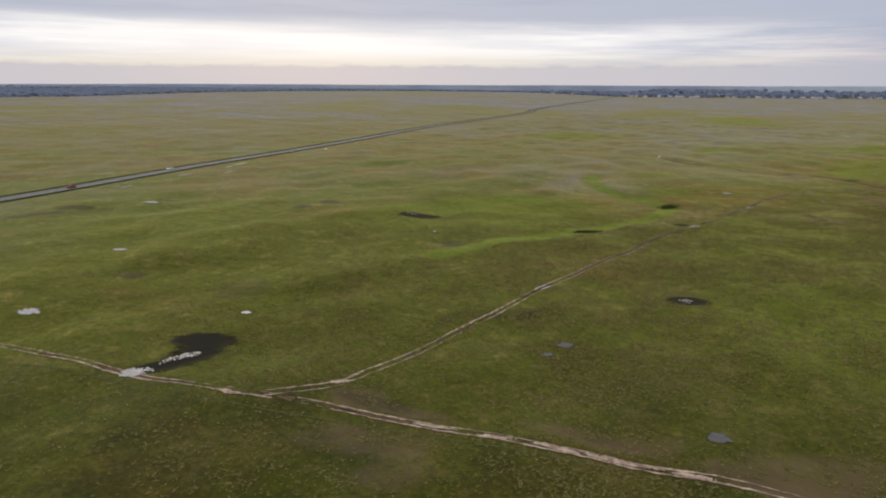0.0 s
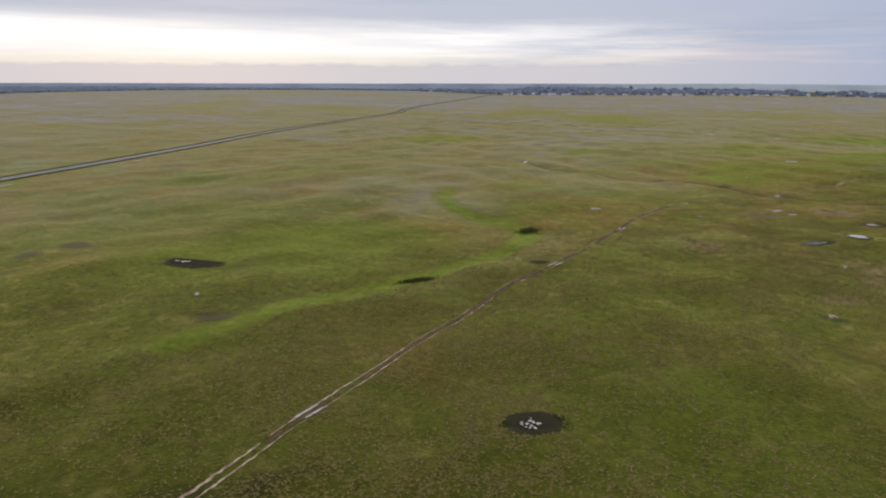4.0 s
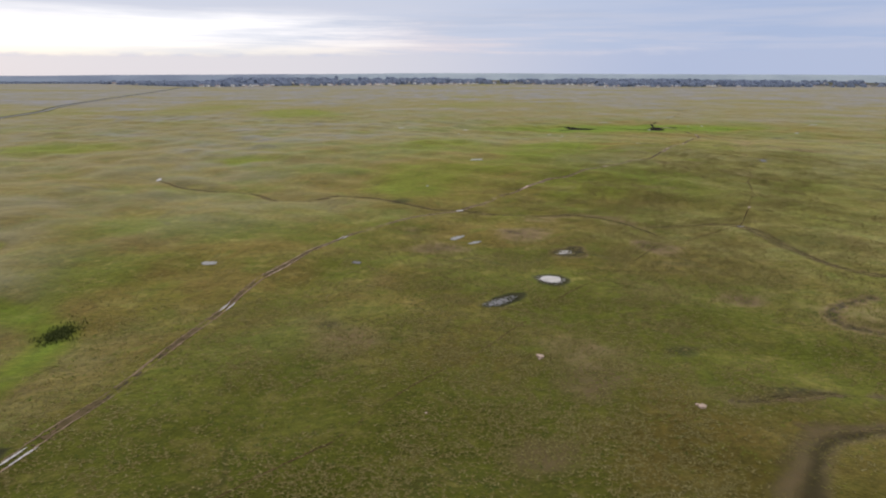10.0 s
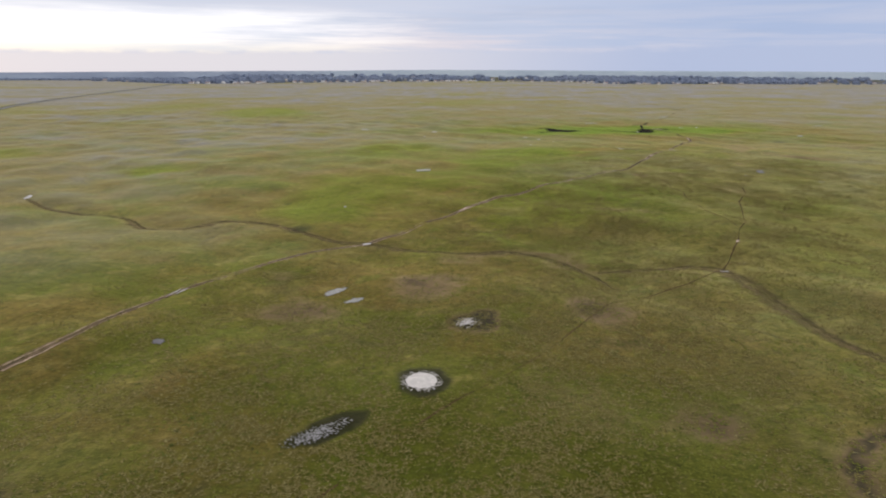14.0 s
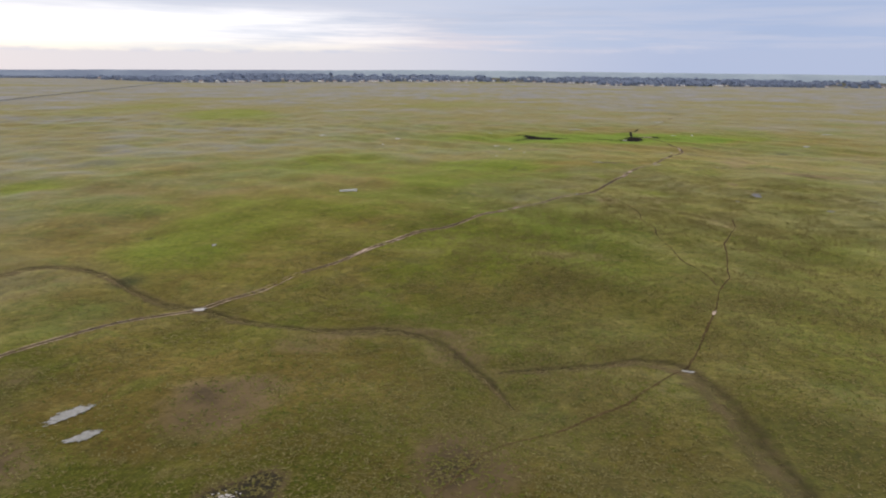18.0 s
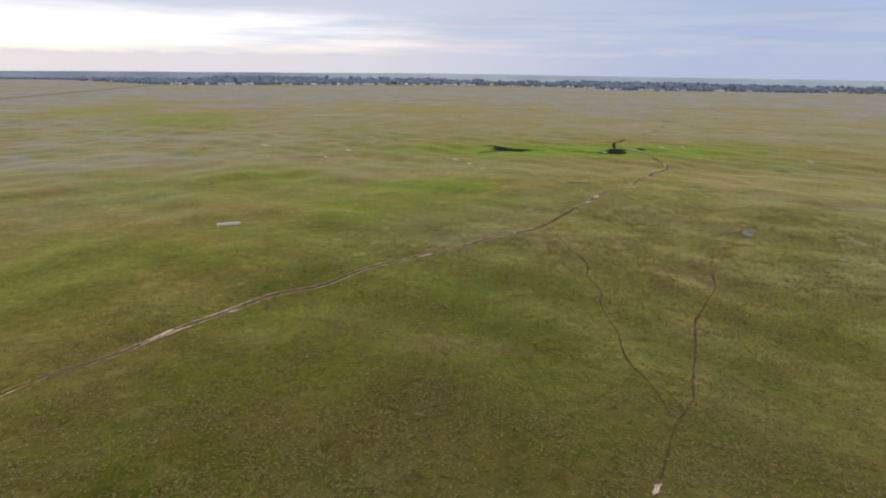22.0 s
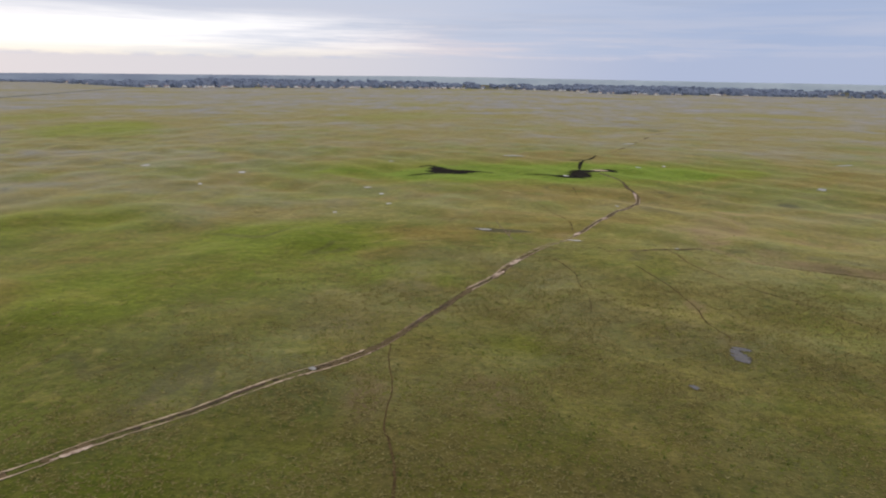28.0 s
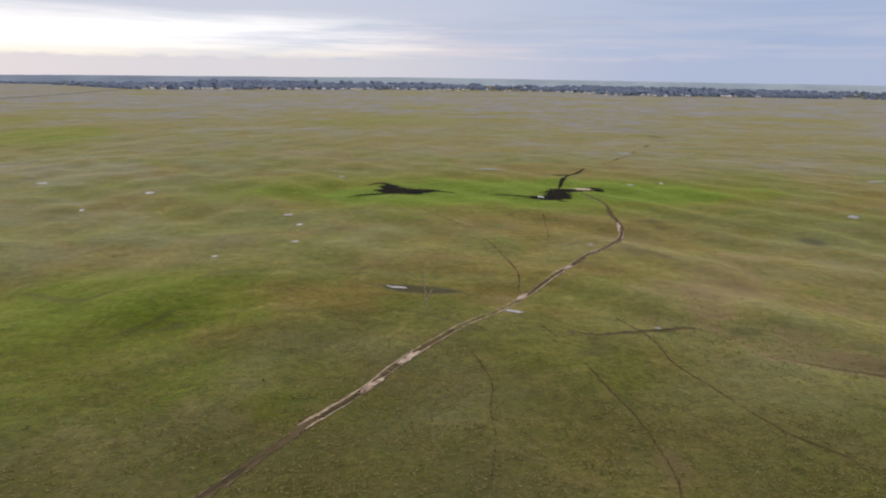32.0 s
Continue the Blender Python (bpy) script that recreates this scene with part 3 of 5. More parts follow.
# ---- growth and soil on the ground ----
# each patch: x, y, half its width, half its depth, turn, strength
# green, well watered growth
GREEN_A = [(-106, 38, 6, 6, 34, 0.5), (-111, 49, 5, 4, 40, 0.5), (-28, 86, 5, 2, 36, 0.35), (-59, 99, 16, 7, 36, 0.35), (-127, 103, 13, 15, 33, 0.35), (-89, 134, 10, 7, 29, 0.3), (-235, 140, 38, 55, 30, 0.4), (-20, 158, 20, 38, 36, 0.4), (-10, 166, 8, 30, 30, 0.45), (-9, 170, 12, 11, 25, 0.4), (-95, 190, 5, 6, 19, 0.35), (-65, 194, 5, 6, 14, 0.3), (-170, 199, 15, 27, 40, 0.45), (-42, 225, 24, 36, 41, 0.25), (-145, 234, 31, 44, 43, 0.45), (-143, 241, 20, 30, 19, 0.5)]
GREEN_B = [(2, 243, 4, 4, 28, 0.6), (-136, 272, 23, 23, 18, 0.45), (-36, 282, 7, 8, 1, 0.35), (61, 300, 7, 6, -2, 0.4), (11, 318, 7, 6, 7, 0.45), (5, 320, 5, 4, 7, 0.4), (-89, 326, 12, 21, 6, 0.4), (12, 333, 6, 7, 2, 0.45), (1, 341, 9, 6, 3, 0.3), (58, 352, 6, 10, 1, 0.4), (-136, 410, 16, 22, 7, 0.4), (126, 433, 11, 16, 10, 0.45), (149, 465, 22, 35, 10, 0.3), (146, 472, 11, 19, 12, 0.35), (29, 476, 14, 9, 3, 0.5), (83, 484, 21, 17, 5, 0.55)]
GREEN_C = [(-37, 498, 18, 21, 3, 0.9), (50, 503, 23, 22, 4, 0.8), (146, 515, 13, 12, 9, 0.4), (157, 515, 15, 15, 0, 0.4), (170, 519, 13, 12, 11, 0.4), (35, 524, 12, 12, 9, 0.55), (97, 533, 24, 30, 8, 0.5), (77, 535, 26, 14, 3, 0.45), (-25, 545, 36, 32, -1, 0.6), (16, 547, 14, 10, 2, 0.55), (177, 576, 11, 11, 7, 0.35), (99, 584, 4, 3, 14, 0.45), (-155, 598, 18, 12, -3, 0.6), (-150, 600, 11, 15, -2, 0.5), (126, 601, 11, 13, 24, 0.3), (129, 603, 6, 5, 12, 0.55)]
GREEN_D = [(202, 610, 7, 11, 9, 0.4), (29, 620, 17, 24, 5, 0.65), (212, 628, 25, 21, 11, 0.4), (-336, 632, 49, 41, 45, 0.35), (63, 637, 14, 15, 2, 0.4), (112, 640, 4, 6, 13, 0.4), (-293, 647, 40, 36, 12, 0.45), (118, 648, 8, 13, 15, 0.3), (94, 650, 5, 17, -2, 0.45), (-307, 650, 34, 29, 41, 0.35), (173, 655, 5, 3, 11, 0.4), (169, 664, 10, 7, 7, 0.35), (62, 673, 21, 36, 4, 0.4), (-31, 684, 57, 53, 11, 0.2), (-14, 684, 55, 38, 11, 0.2), (-22, 685, 50, 52, 10, 0.15)]
GREEN_E = [(62, 692, 24, 25, 0, 0.4), (55, 695, 27, 21, 1, 0.4), (-36, 709, 22, 26, 14, 0.45), (-239, 1066, 54, 99, 39, 0.4), (-253, 1123, 39, 63, 16, 0.5), (-277, 1151, 48, 74, 16, 0.5)]
GREEN = GREEN_A + GREEN_B + GREEN_C + GREEN_D + GREEN_E
# pale drifts of seed heads
PALE_A = [(-113, 191, 34, 6, 29, 0.35), (-104, 295, 11, 19, 27, 0.5), (-44, 305, 12, 18, 2, 0.3), (-141, 327, 17, 21, 25, 0.6), (-135, 345, 10, 20, 15, 0.4), (-188, 363, 44, 26, 32, 0.4), (-102, 428, 50, 27, 40, 0.4), (-62, 433, 33, 11, 11, 0.3), (-87, 440, 62, 17, 11, 0.45), (-96, 466, 41, 13, 4, 0.5), (-173, 466, 58, 27, 45, 0.4), (-176, 542, 37, 28, 11, 0.5), (113, 550, 41, 30, 13, 0.45), (144, 554, 18, 27, 19, 0.5), (143, 559, 13, 23, 12, 0.6), (148, 620, 65, 28, 10, 0.4)]
PALE_B = [(121, 634, 16, 13, 14, 0.3), (-273, 643, 108, 46, 8, 0.4), (-172, 652, 38, 63, 9, 0.5), (178, 676, 85, 26, 15, 0.6), (244, 728, 70, 53, 21, 0.5), (35, 738, 33, 8, 7, 0.5), (76, 741, 124, 27, 10, 0.6), (-29, 772, 49, 14, 9, 0.4), (-55, 779, 117, 43, 12, 0.5), (-211, 919, 140, 155, 12, 0.5), (298, 1094, 108, 63, 15, 0.4)]
PALE_C = [(150, 520, 60, 60, 20, 0.85), (95, 400, 34, 50, 0, 0.9), (190, 600, 70, 50, 0, 0.85), (110, 455, 40, 26, 0, 0.9), (165, 570, 60, 40, 0, 0.9), (230, 500, 70, 80, 0, 0.85), (260, 640, 70, 70, 0, 0.9), (140, 380, 50, 50, 0, 0.9), (84, 326, 9, 16, 0, 0.85), (-84, 262, 8, 34, -6, 0.9), (-150, 335, 16, 26, 30, 0.9)]
PALE = PALE_A + PALE_B + PALE_C
# trampled brown soil showing through
BROWN_A = [(-53, 61, 5, 4, 38, 0.5), (-26, 91, 7, 2, 33, 0.45), (-6, 98, 10, 5, 39, 0.6), (20, 231, 6, 10, 9, 0.4), (5, 261, 6, 4, 4, 0.5), (14, 284, 5, 6, -2, 0.45), (18, 293, 7, 12, 4, 0.55), (-32, 298, 8, 10, 6, 0.35), (-30, 301, 5, 7, 1, 0.35), (11, 306, 6, 7, 7, 0.35), (-41, 311, 6, 6, 0, 0.35), (59, 334, 6, 5, 5, 0.45), (62, 336, 5, 4, 1, 0.4), (43, 338, 6, 10, 14, 0.4), (-14, 380, 9, 9, 4, 0.35), (52, 383, 6, 7, 12, 0.45)]
BROWN_B = [(-18, 383, 8, 5, 2, 0.55), (55, 386, 7, 8, 7, 0.55), (52, 388, 5, 7, 9, 0.55), (15, 397, 13, 12, -5, 0.25), (11, 401, 7, 9, 4, 0.5), (14, 407, 8, 5, 3, 0.55), (-29, 410, 4, 5, 2, 0.4), (49, 428, 6, 9, 4, 0.55), (20, 429, 8, 5, 6, 0.45), (34, 437, 13, 3, 8, 0.55), (123, 508, 4, 7, 7, 0.45), (103, 516, 3, 3, 5, 0.4), (110, 550, 3, 7, 2, 0.55), (143, 558, 6, 18, 4, 0.5), (68, 567, 6, 6, 8, 0.5), (122, 572, 5, 7, 11, 0.5)]
BROWN_C = [(158, 573, 8, 6, 5, 0.3), (114, 590, 6, 4, 7, 0.3), (92, 592, 3, 8, 12, 0.4), (173, 622, 6, 14, 10, 0.35), (145, 658, 5, 6, -2, 0.4), (186, 667, 4, 9, 13, 0.35), (238, 711, 8, 6, 22, 0.4), (193, 712, 11, 12, 17, 0.35), (213, 720, 15, 20, 21, 0.3), (214, 729, 14, 21, 16, 0.3)]
BROWN = BROWN_A + BROWN_B + BROWN_C


def scatter(patches, seed, size, much=1.0):
    """The patches laid over each other, broken up by noise."""
    left = np.ones(X.shape)
    for x, y, rx, ry, turn, strength in patches:
        left *= 1 - np.clip(much * strength * blot(x, y, 1.25 * rx, 1.25 * ry, turn), 0, 0.95)
    return (1 - left) * (0.62 + 0.76 * value_noise(X, Y, size, seed))


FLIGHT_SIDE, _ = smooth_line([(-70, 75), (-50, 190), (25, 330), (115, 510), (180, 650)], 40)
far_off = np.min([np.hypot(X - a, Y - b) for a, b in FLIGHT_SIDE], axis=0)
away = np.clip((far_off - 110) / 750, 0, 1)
growth_shade = np.zeros(X.shape)
# hollows coloured greener, which partly stands in for the mounds' shading
lush = 0.34 * np.clip(3.4 * value_noise(X, Y, 62, 2) - 1.5 - 0.3 * hummocks(X, Y), 0, 1) * (0.4 + 0.8 * value_noise(X, Y, 11, 6))
lush = np.maximum(lush, 0.50 * np.clip(4.2 * value_noise(X, Y, 210, 37, 3) - 2.3, 0, 1) * away)
lush = np.maximum(lush, scatter(GREEN, 4, 19))
lush = np.maximum(lush, 0.46 * blot(32, 508, 118, 76, 5) * (0.6 + 0.7 * value_noise(X, Y, 22, 14)))
lush = np.maximum(lush, 0.30 * blot(120, 515, 75, 55, 10) * (0.6 + 0.7 * value_noise(X, Y, 20, 17)))
lush = np.maximum(lush, (1.75 * blot(158, 884, 118, 36, 9, 1.8)) * (0.7 + 0.5 * value_noise(X, Y, 14, 8)))
lush = np.maximum(lush, 0.8 * blot(150, 886, 150, 60, 9))
lush = np.maximum(lush * (1 - 0.6 * along(RIBBON, 22)), 1.15 * np.clip(1.2 * along(RIBBON, 7.5), 0, 1) * (0.6 + 0.6 * value_noise(X, Y, 15, 8)))
pale = scatter(PALE, 9, 24, 1.1)
# a long winding drift of pale stalks, from the north-west to the east
DRIFT = [(-45, 826), (-1, 785), (40, 756), (76, 736), (116, 724), (155, 718), (182, 674), (212, 655), (254, 653)]
pale = np.maximum(pale, 1.3 * along(DRIFT, 9) * (0.3 + 0.9 * value_noise(X, Y, 17, 52)))
rich = np.clip(0.42 + 1.9 * (value_noise(X, Y, 36, 1, 4) - 0.5) + 0.6 * blot(-110, 140, 190, 130) + 0.35 * lush, 0, 1) * (1 - 0.5 * away)
# an even slope of fine pale grass east of the tracks
slope = np.clip(1.6 * blot(190, 578, 130, 92, 10), 0, 1)
rich = rich + 0.5 * slope * (1 - rich)
# crests coloured drier and paler, partly in place of light on the mounds
dry = 0.05 + 1.7 * (value_noise(X, Y, 26, 11, 4) - 0.5) + 0.14 * hummocks(X, Y)
dry = np.maximum(np.minimum(dry, 0.5), np.maximum(0.8 * pale, 0.62 * slope)) - 0.42 * blot(-110, 140, 190, 130) - 0.5 * np.clip(lush, 0, 1)
dry = dry - 1.0 * np.clip(1.3 * along(RIBBON, 7), 0, 1)
bare = np.clip(2.0 * (value_noise(X, Y, 13, 21, 4) - 0.60), -0.3, 0.30) * (1 - np.clip(2.2 * away, 0, 0.9)) - 0.45 * slope - 0.2 * blot(-110, 130, 180, 110)
bare = np.maximum(bare, scatter(BROWN, 23, 7, 0.9) * (1 - 0.4 * slope))
growth_shade = np.maximum(growth_shade, 0.44 * blot(-70, 52, 130, 40, 25) * (0.5 + 0.8 * value_noise(X, Y, 9, 3)))
growth_shade = np.maximum(growth_shade, 0.34 * blot(-15, 96, 70, 45, 25) * (0.4 + 0.9 * value_noise(X, Y, 9, 5)))
BALD_SOUTH = [(24, 377, 6, 7, 0), (82, 493, 17, 8, 8), (3, 260, 6, 5, 9), (-18.9, 390.2, 4, 5, 30), (-17.2, 379.1, 5, 4, 30), (64, 338, 8, 7, 0), (-62, 66, 13, 6, 22), (-28.6, 410.5, 3, 5, 0)]
BALD_NORTH = [(124, 576, 6, 12, 13), (104, 573, 4, 12, 6), (200, 699, 9, 8, 0), (209, 671, 11, 3.5, -18), (175, 608, 3.5, 5, 0), (174, 630, 3, 6, 0), (140, 545, 7, 10, 0), (228, 672, 26, 6, -15)]
for p in BALD_SOUTH + BALD_NORTH:
    bare = np.maximum(bare, 0.50 * blot(*p) * (0.45 + 0.9 * value_noise(X, Y, 8, 23)))
for p in ((-8, 92, 15, 4.5, 20), (-34, 87, 12, 2.6, 15), (-66, 76, 12, 1.9, 16), (-73, 75, 6, 4, 20)):
    bare = np.maximum(bare, 0.62 * blot(*p))
bare = np.maximum(bare, 0.44 * np.clip(4.0 * value_noise(X, Y, 20, 61, 3) - 2.1, 0, 1) * blot(215, 725, 100, 95, 10))
growth_shade = np.maximum(growth_shade, 0.26 * np.clip(4.0 * value_noise(X, Y, 26, 62, 3) - 2.1, 0, 1) * np.clip((Y - 640) / 60, 0, 1) * (1 - away))
bare = np.maximum(bare, 0.40 * blot(84, 323, 7.5, 13, -15, 1.6))
for name, reach, much in ((SWALE_A[:7], 3.0, 0.46), (SWALE_A[6:], 3.2, 0.50), (SWALE_B, 3.4, 0.56), (SWALE_C, 3.8, 0.72), (SWALE_G, 3.6, 0.95), (SWALE_D, 3.0, 0.66), (SWALE_E, 4.2, 0.56), (SWALE_F, 1.9, 0.8), (TRACK_A, 2.2, 0.36), (TRACK_B, 2.0, 0.32), (TRACK_C, 2.2, 0.34),
                          (TRACK_D, 2.2, 0.4), (PATH_A, 1.8, 0.42), (PATH_C, 1.8, 0.36), (PATH_B, 1.5, 0.36), (PATH_F, 3.0, 0.42)):
    bare = np.maximum(bare, much * along(name, reach) ** 0.7)
for p in ((-69, 127, 3.6, 3.5, 34), (-208, 200, 5, 6, 37), (-124, 174, 5, 5, 28), 
          (36.6, 300.6, 4.2, 3.6, 12), (1.7, 241, 5.5, 3.6, 10), (266, 793, 5.6, 9, 7), (318, 1276, 14, 21, 5), (-57, 513.6, 1.6, 2.9, -4), (-37, 309, 3.1, 3.9, 2),
          (-39, 466, 5.5, 6, 0), (-27, 84, 4, 1.5, 15), (50, 283, 8, 1.6, 10)):
    growth_shade = np.maximum(growth_shade, 0.56 * blot(*p, 1.0))
growth_shade = np.maximum(growth_shade, 0.5 * blot(-70, 76, 9, 3, 16, 1.4))
for name, reach, much in ((SWALE_A[:7], 3.0, 0.22), (SWALE_A[6:], 3.0, 0.28), (SWALE_B, 3.0, 0.28), (SWALE_C, 4.2, 0.52), (SWALE_G, 3.0, 0.6), (SWALE_D, 3.4, 0.5), (SWALE_F, 2.2, 0.6)):
    growth_shade = np.maximum(growth_shade, much * np.clip(1.5 * along(name, reach), 0, 1))
# shallow ponds, drying out
DAMP = [(203.6, 686.2, 5, 3, 8), (227.2, 670.5, 5, 4, 17)]
RUSH_BEDS = [(-97.8, 221.5, 2.0, 6.0, -14), (-95.8, 306, 3.6, 5.2, 10)]
PONDS = [(-74.5, 254.6, 3.6, 2.2, 10), (15.2, 345.8, 5.2, 6.4, 0), (2.0, 329.2, 7.2, 3.0, 46), (128.6, 710.4, 11.8, 4.4, -7)]
for p in DAMP:
    growth_shade = np.maximum(growth_shade, 0.42 * blot(*p, 1.5))
for p in PONDS:
    growth_shade = np.maximum(growth_shade, (0.6 if p[0] > 100 else 0.85) * blot(*p, 2.0))
    bare = np.maximum(bare, 0.45 * blot(*p, 2.0))
for p in ((26.6, 380.4, 2.8, 3, 0), (23.7, 375.5, 5.4, 5.6, -10)):
    growth_shade, bare = np.maximum(growth_shade, 0.52 * blot(*p, 2.0)), np.maximum(bare, 0.92 * blot(*p, 3.0))
for name, reach in ((SWALE_A, 9), (SWALE_B, 9), (SWALE_C, 8), (SWALE_E, 10)):
    dry = np.maximum(dry, 0.55 * np.clip(2.2 * along(name, reach), 0, 1) * (0.5 + 0.6 * value_noise(X, Y, 9, 27)))
# dark heath and woods west of the plain
WEST = [(-1700, -600), (-1950, 300), (-2020, 900), (-2250, 1290), (-2600, 1900), (-2800, 2700), (-2600, 3500), (-2000, 3850), (-1300, 3700)]
turns = np.array([math.atan2(y - 200, x - 40) % (2 * math.pi) for x, y in WEST])[::-1]
reach_w = np.array([math.hypot(x - 40, y - 200) for x, y in WEST])[::-1]
here = np.arctan2(Y - 200, X - 40) % (2 * np.pi)
beyond = np.hypot(X - 40, Y - 200) - np.interp(here, turns, reach_w)
growth_shade = np.maximum(growth_shade, np.where((here > turns[0]) & (here < turns[-1]), np.clip(beyond / 60, 0, 1), 0))
for p in RUSH_BEDS:
    growth_shade = np.maximum(growth_shade, 0.5 * blot(*p, 1.2))
# gardens in the town, with the shade under its trees painted as dark ground
growth_shade = np.maximum(growth_shade, 0.62 * np.clip(rise(X, Y) / 1.5, 0, 1))
# scattered dark growth close to the flight
growth_shade = np.maximum(growth_shade, 0.30 * np.clip(4.0 * value_noise(X, Y, 12, 58, 3) - 2.25, 0, 1) * (1 - 0.8 * away) * (1 - slope))
# wet dark soil round ponds
WET = [(-43.6, 160.2, 4.6, 3.4, 48), (-162.1, 203.9, 7, 4.5, 40), (-210.1, 186.3, 3.4, 4.2, 32), (-269.9, 162.1, 6, 2.2, 50), (-170.6, 89.9, 3.5, 2.5, 45), (-124.1, 173.8, 4.8, 3, 41), (-206.8, 199.9, 5, 4, 27), (-115.2, 74, 6.2, 3.4, 35), (-110.8, 70, 3.6, 4.4, 0), (-109.8, 64.6, 2.6, 3.8, 0), (-111, 60.4, 3, 2.4, 60), (-280, 104, 5, 3.5, 60), (-279, 111, 5, 5, 60), (-276, 117, 4, 3.5, 60), (-281, 126.5, 7, 4, 58)]
for p in WET:
    wet = 0.98 if p[0] < -100 and p[1] < 80 else 0.84 if p in WET[:2] else 0.5
    bare = np.maximum(bare, wet * blot(*p, 4.0) ** 0.8)
    growth_shade = np.maximum(growth_shade, 1.07 * wet * blot(p[0], p[1], 1.2 * p[2], 1.2 * p[3], p[4], 3.0 if wet > 0.5 else 1.5))
verts = np.column_stack([X, Y, height(X, Y)])
nx, ny = len(gx), len(gy)
idx = np.arange(nx * ny).reshape(ny, nx)
quads = np.stack([idx[:-1, :-1], idx[:-1, 1:], idx[1:, 1:], idx[1:, :-1]], -1).reshape(-1, 4)
me = bpy.data.meshes.new("ground")
me.vertices.add(len(verts)), me.loops.add(quads.size), me.polygons.add(len(quads))
me.vertices.foreach_set("co", verts.ravel())
me.loops.foreach_set("vertex_index", quads.ravel())
me.polygons.foreach_set("loop_start", np.arange(0, quads.size, 4))
me.polygons.foreach_set("use_smooth", np.ones(len(quads), bool))
# painted haze: grey that grows with distance from the flight, plus pale drifts
haze_pale = np.clip(0.92 * np.clip((far_off - 130) / 1300, 0, 1) ** 0.50 * (0.25 + 0.8 * value_noise(X, Y, 120, 15, 4) + 0.7 * value_noise(X, Y, 42, 16, 4)) + 0.38 * pale * np.clip(far_off / 130, 0.45 - 0.35 * np.clip((Y - 500) / 80, 0, 1), 1) + 0.26 * slope * np.clip((Y - 480) / 120, 0.3, 1) * (0.35 + 1.1 * value_noise(X, Y, 30, 18, 4)), 0, 0.9)
haze_pale = haze_pale * (1 - 0.85 * np.clip(1.4 * lush, 0, 1))
for key, values in (("haze_pale", haze_pale), ("lush", lush), ("dry", dry), ("mud", bare), ("growth_shade", growth_shade), ("rich", rich)):
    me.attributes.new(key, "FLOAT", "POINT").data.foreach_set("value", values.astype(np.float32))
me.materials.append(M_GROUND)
me.update(calc_edges=True)
tagged(new("ground", me), "rough olive green pasture with dry grass and bare patches", "grassland", kind="structure")

# ---- road and tracks ----
road = tagged(new("road"), "straight two-lane asphalt road on a low bank across pasture", "road", kind="structure")
line, side = smooth_line(ROAD, 6.0)
part("asphalt", strip(line, side, 0, 7.6, M_ASPHALT, "asphalt", 0.42, 1, 0.03), road)
part("verge", strip(line, side, 4.8, 2.2, M_VERGE, "verge", 0.25, 5, 0.25), road, "dark grassy verge")
part("verge", strip(line, side, -7.0, 4.6, M_VERGE, "verge", 0.25, 8, 0.25), road, "dark ditch verge with bare soil")
part("edge_line", strip(line, side, 3.5, 0.14, M_LINE, "edge_line", 0.45, 12, 0.0), road)
part("edge_line", strip(line, side, -3.5, 0.14, M_LINE, "edge_line", 0.45, 13, 0.0), road)


def dirt_track(points, label, rut=0.5, gauge=1.6, grown=0.08, seed=0, middle=0.2, clay=None):
    clay = clay or M_RUT
    t = tagged(new("dirt_track"), label, "dirt track", kind="structure")
    ln, sd = smooth_line(points, 1.1)
    n = len(ln)
    ln = ln + sd * (0.3 * wobble(n, seed + 40, 16))[:, None]
    if middle:
        part("middle_strip", strip(ln, sd, 0, (gauge + 0.8) * (1 + 0.3 * wobble(n, seed + 50, 12)), M_MIDDLE, "middle_strip", 0.05, seed, 0.35, middle), t, "trodden brown earth")
        part("dark_strip", strip(ln, sd, 0.5 * wobble(n, seed + 51, 18), 0.9 * (1 + 0.6 * wobble(n, seed + 52, 9)), M_RUTDARK, "dark_strip", 0.07, seed + 53, 0.5, middle + 0.25), t, "dark earth")
    for k, s in enumerate((-1, 1)):
        wide = rut * 1.25 * np.clip(0.85 + 0.85 * wobble(n, seed + 60 + k, 11), 0.25, 2.0)
        part("rut", strip(ln, sd, s * gauge / 2 * (1 + 0.22 * wobble(n, seed + 70 + k, 13)), wide, clay, "rut", 0.09, seed + 3 + 4 * k, 0.5, grown * (1 + 0.3 * k)), t)
    return t


dirt_track(TRACK_A, "pale clay vehicle track with two worn ruts", 0.42, 1.45, 0.2, 11, 0.5)
dirt_track(TRACK_B[:12], "pale clay vehicle track with two worn ruts", 0.36, 1.6, 0.16, 31, 0.55)
dirt_track(TRACK_B[11:15], "grown-over vehicle track with faint dark ruts", 0.26, 1.5, 0.4, 35, 0.3)
dirt_track(TRACK_B[14:], "brown vehicle track with two worn clay ruts", 0.34, 1.7, 0.12, 39, 0.42, M_RUTTAN)
dirt_track(TRACK_C, "brown vehicle track with two worn clay ruts", 0.40, 1.65, 0.08, 47, 0.34, M_RUTPINK)
dirt_track(TRACK_D[:5], "half grown-over vehicle track with dark soil in its ruts", 0.36, 1.5, 0.36, 57, 0.30, M_RUTTAN)
dirt_track(TRACK_D[4:14], "reddish brown vehicle track leading to green hollow", 0.40, 1.6, 0.05, 59, 0.30, M_RUTPINK)
dirt_track(TRACK_D[13:], "grown-over end of a vehicle track in green hollow", 0.3, 1.5, 0.55, 65, 0.2, M_RUTPINK)
dirt_track(TRACK_E, "faint tan vehicle track on the far side of green hollow", 0.5, 1.8, 0.45, 67, 0.5, M_RUTTAN)
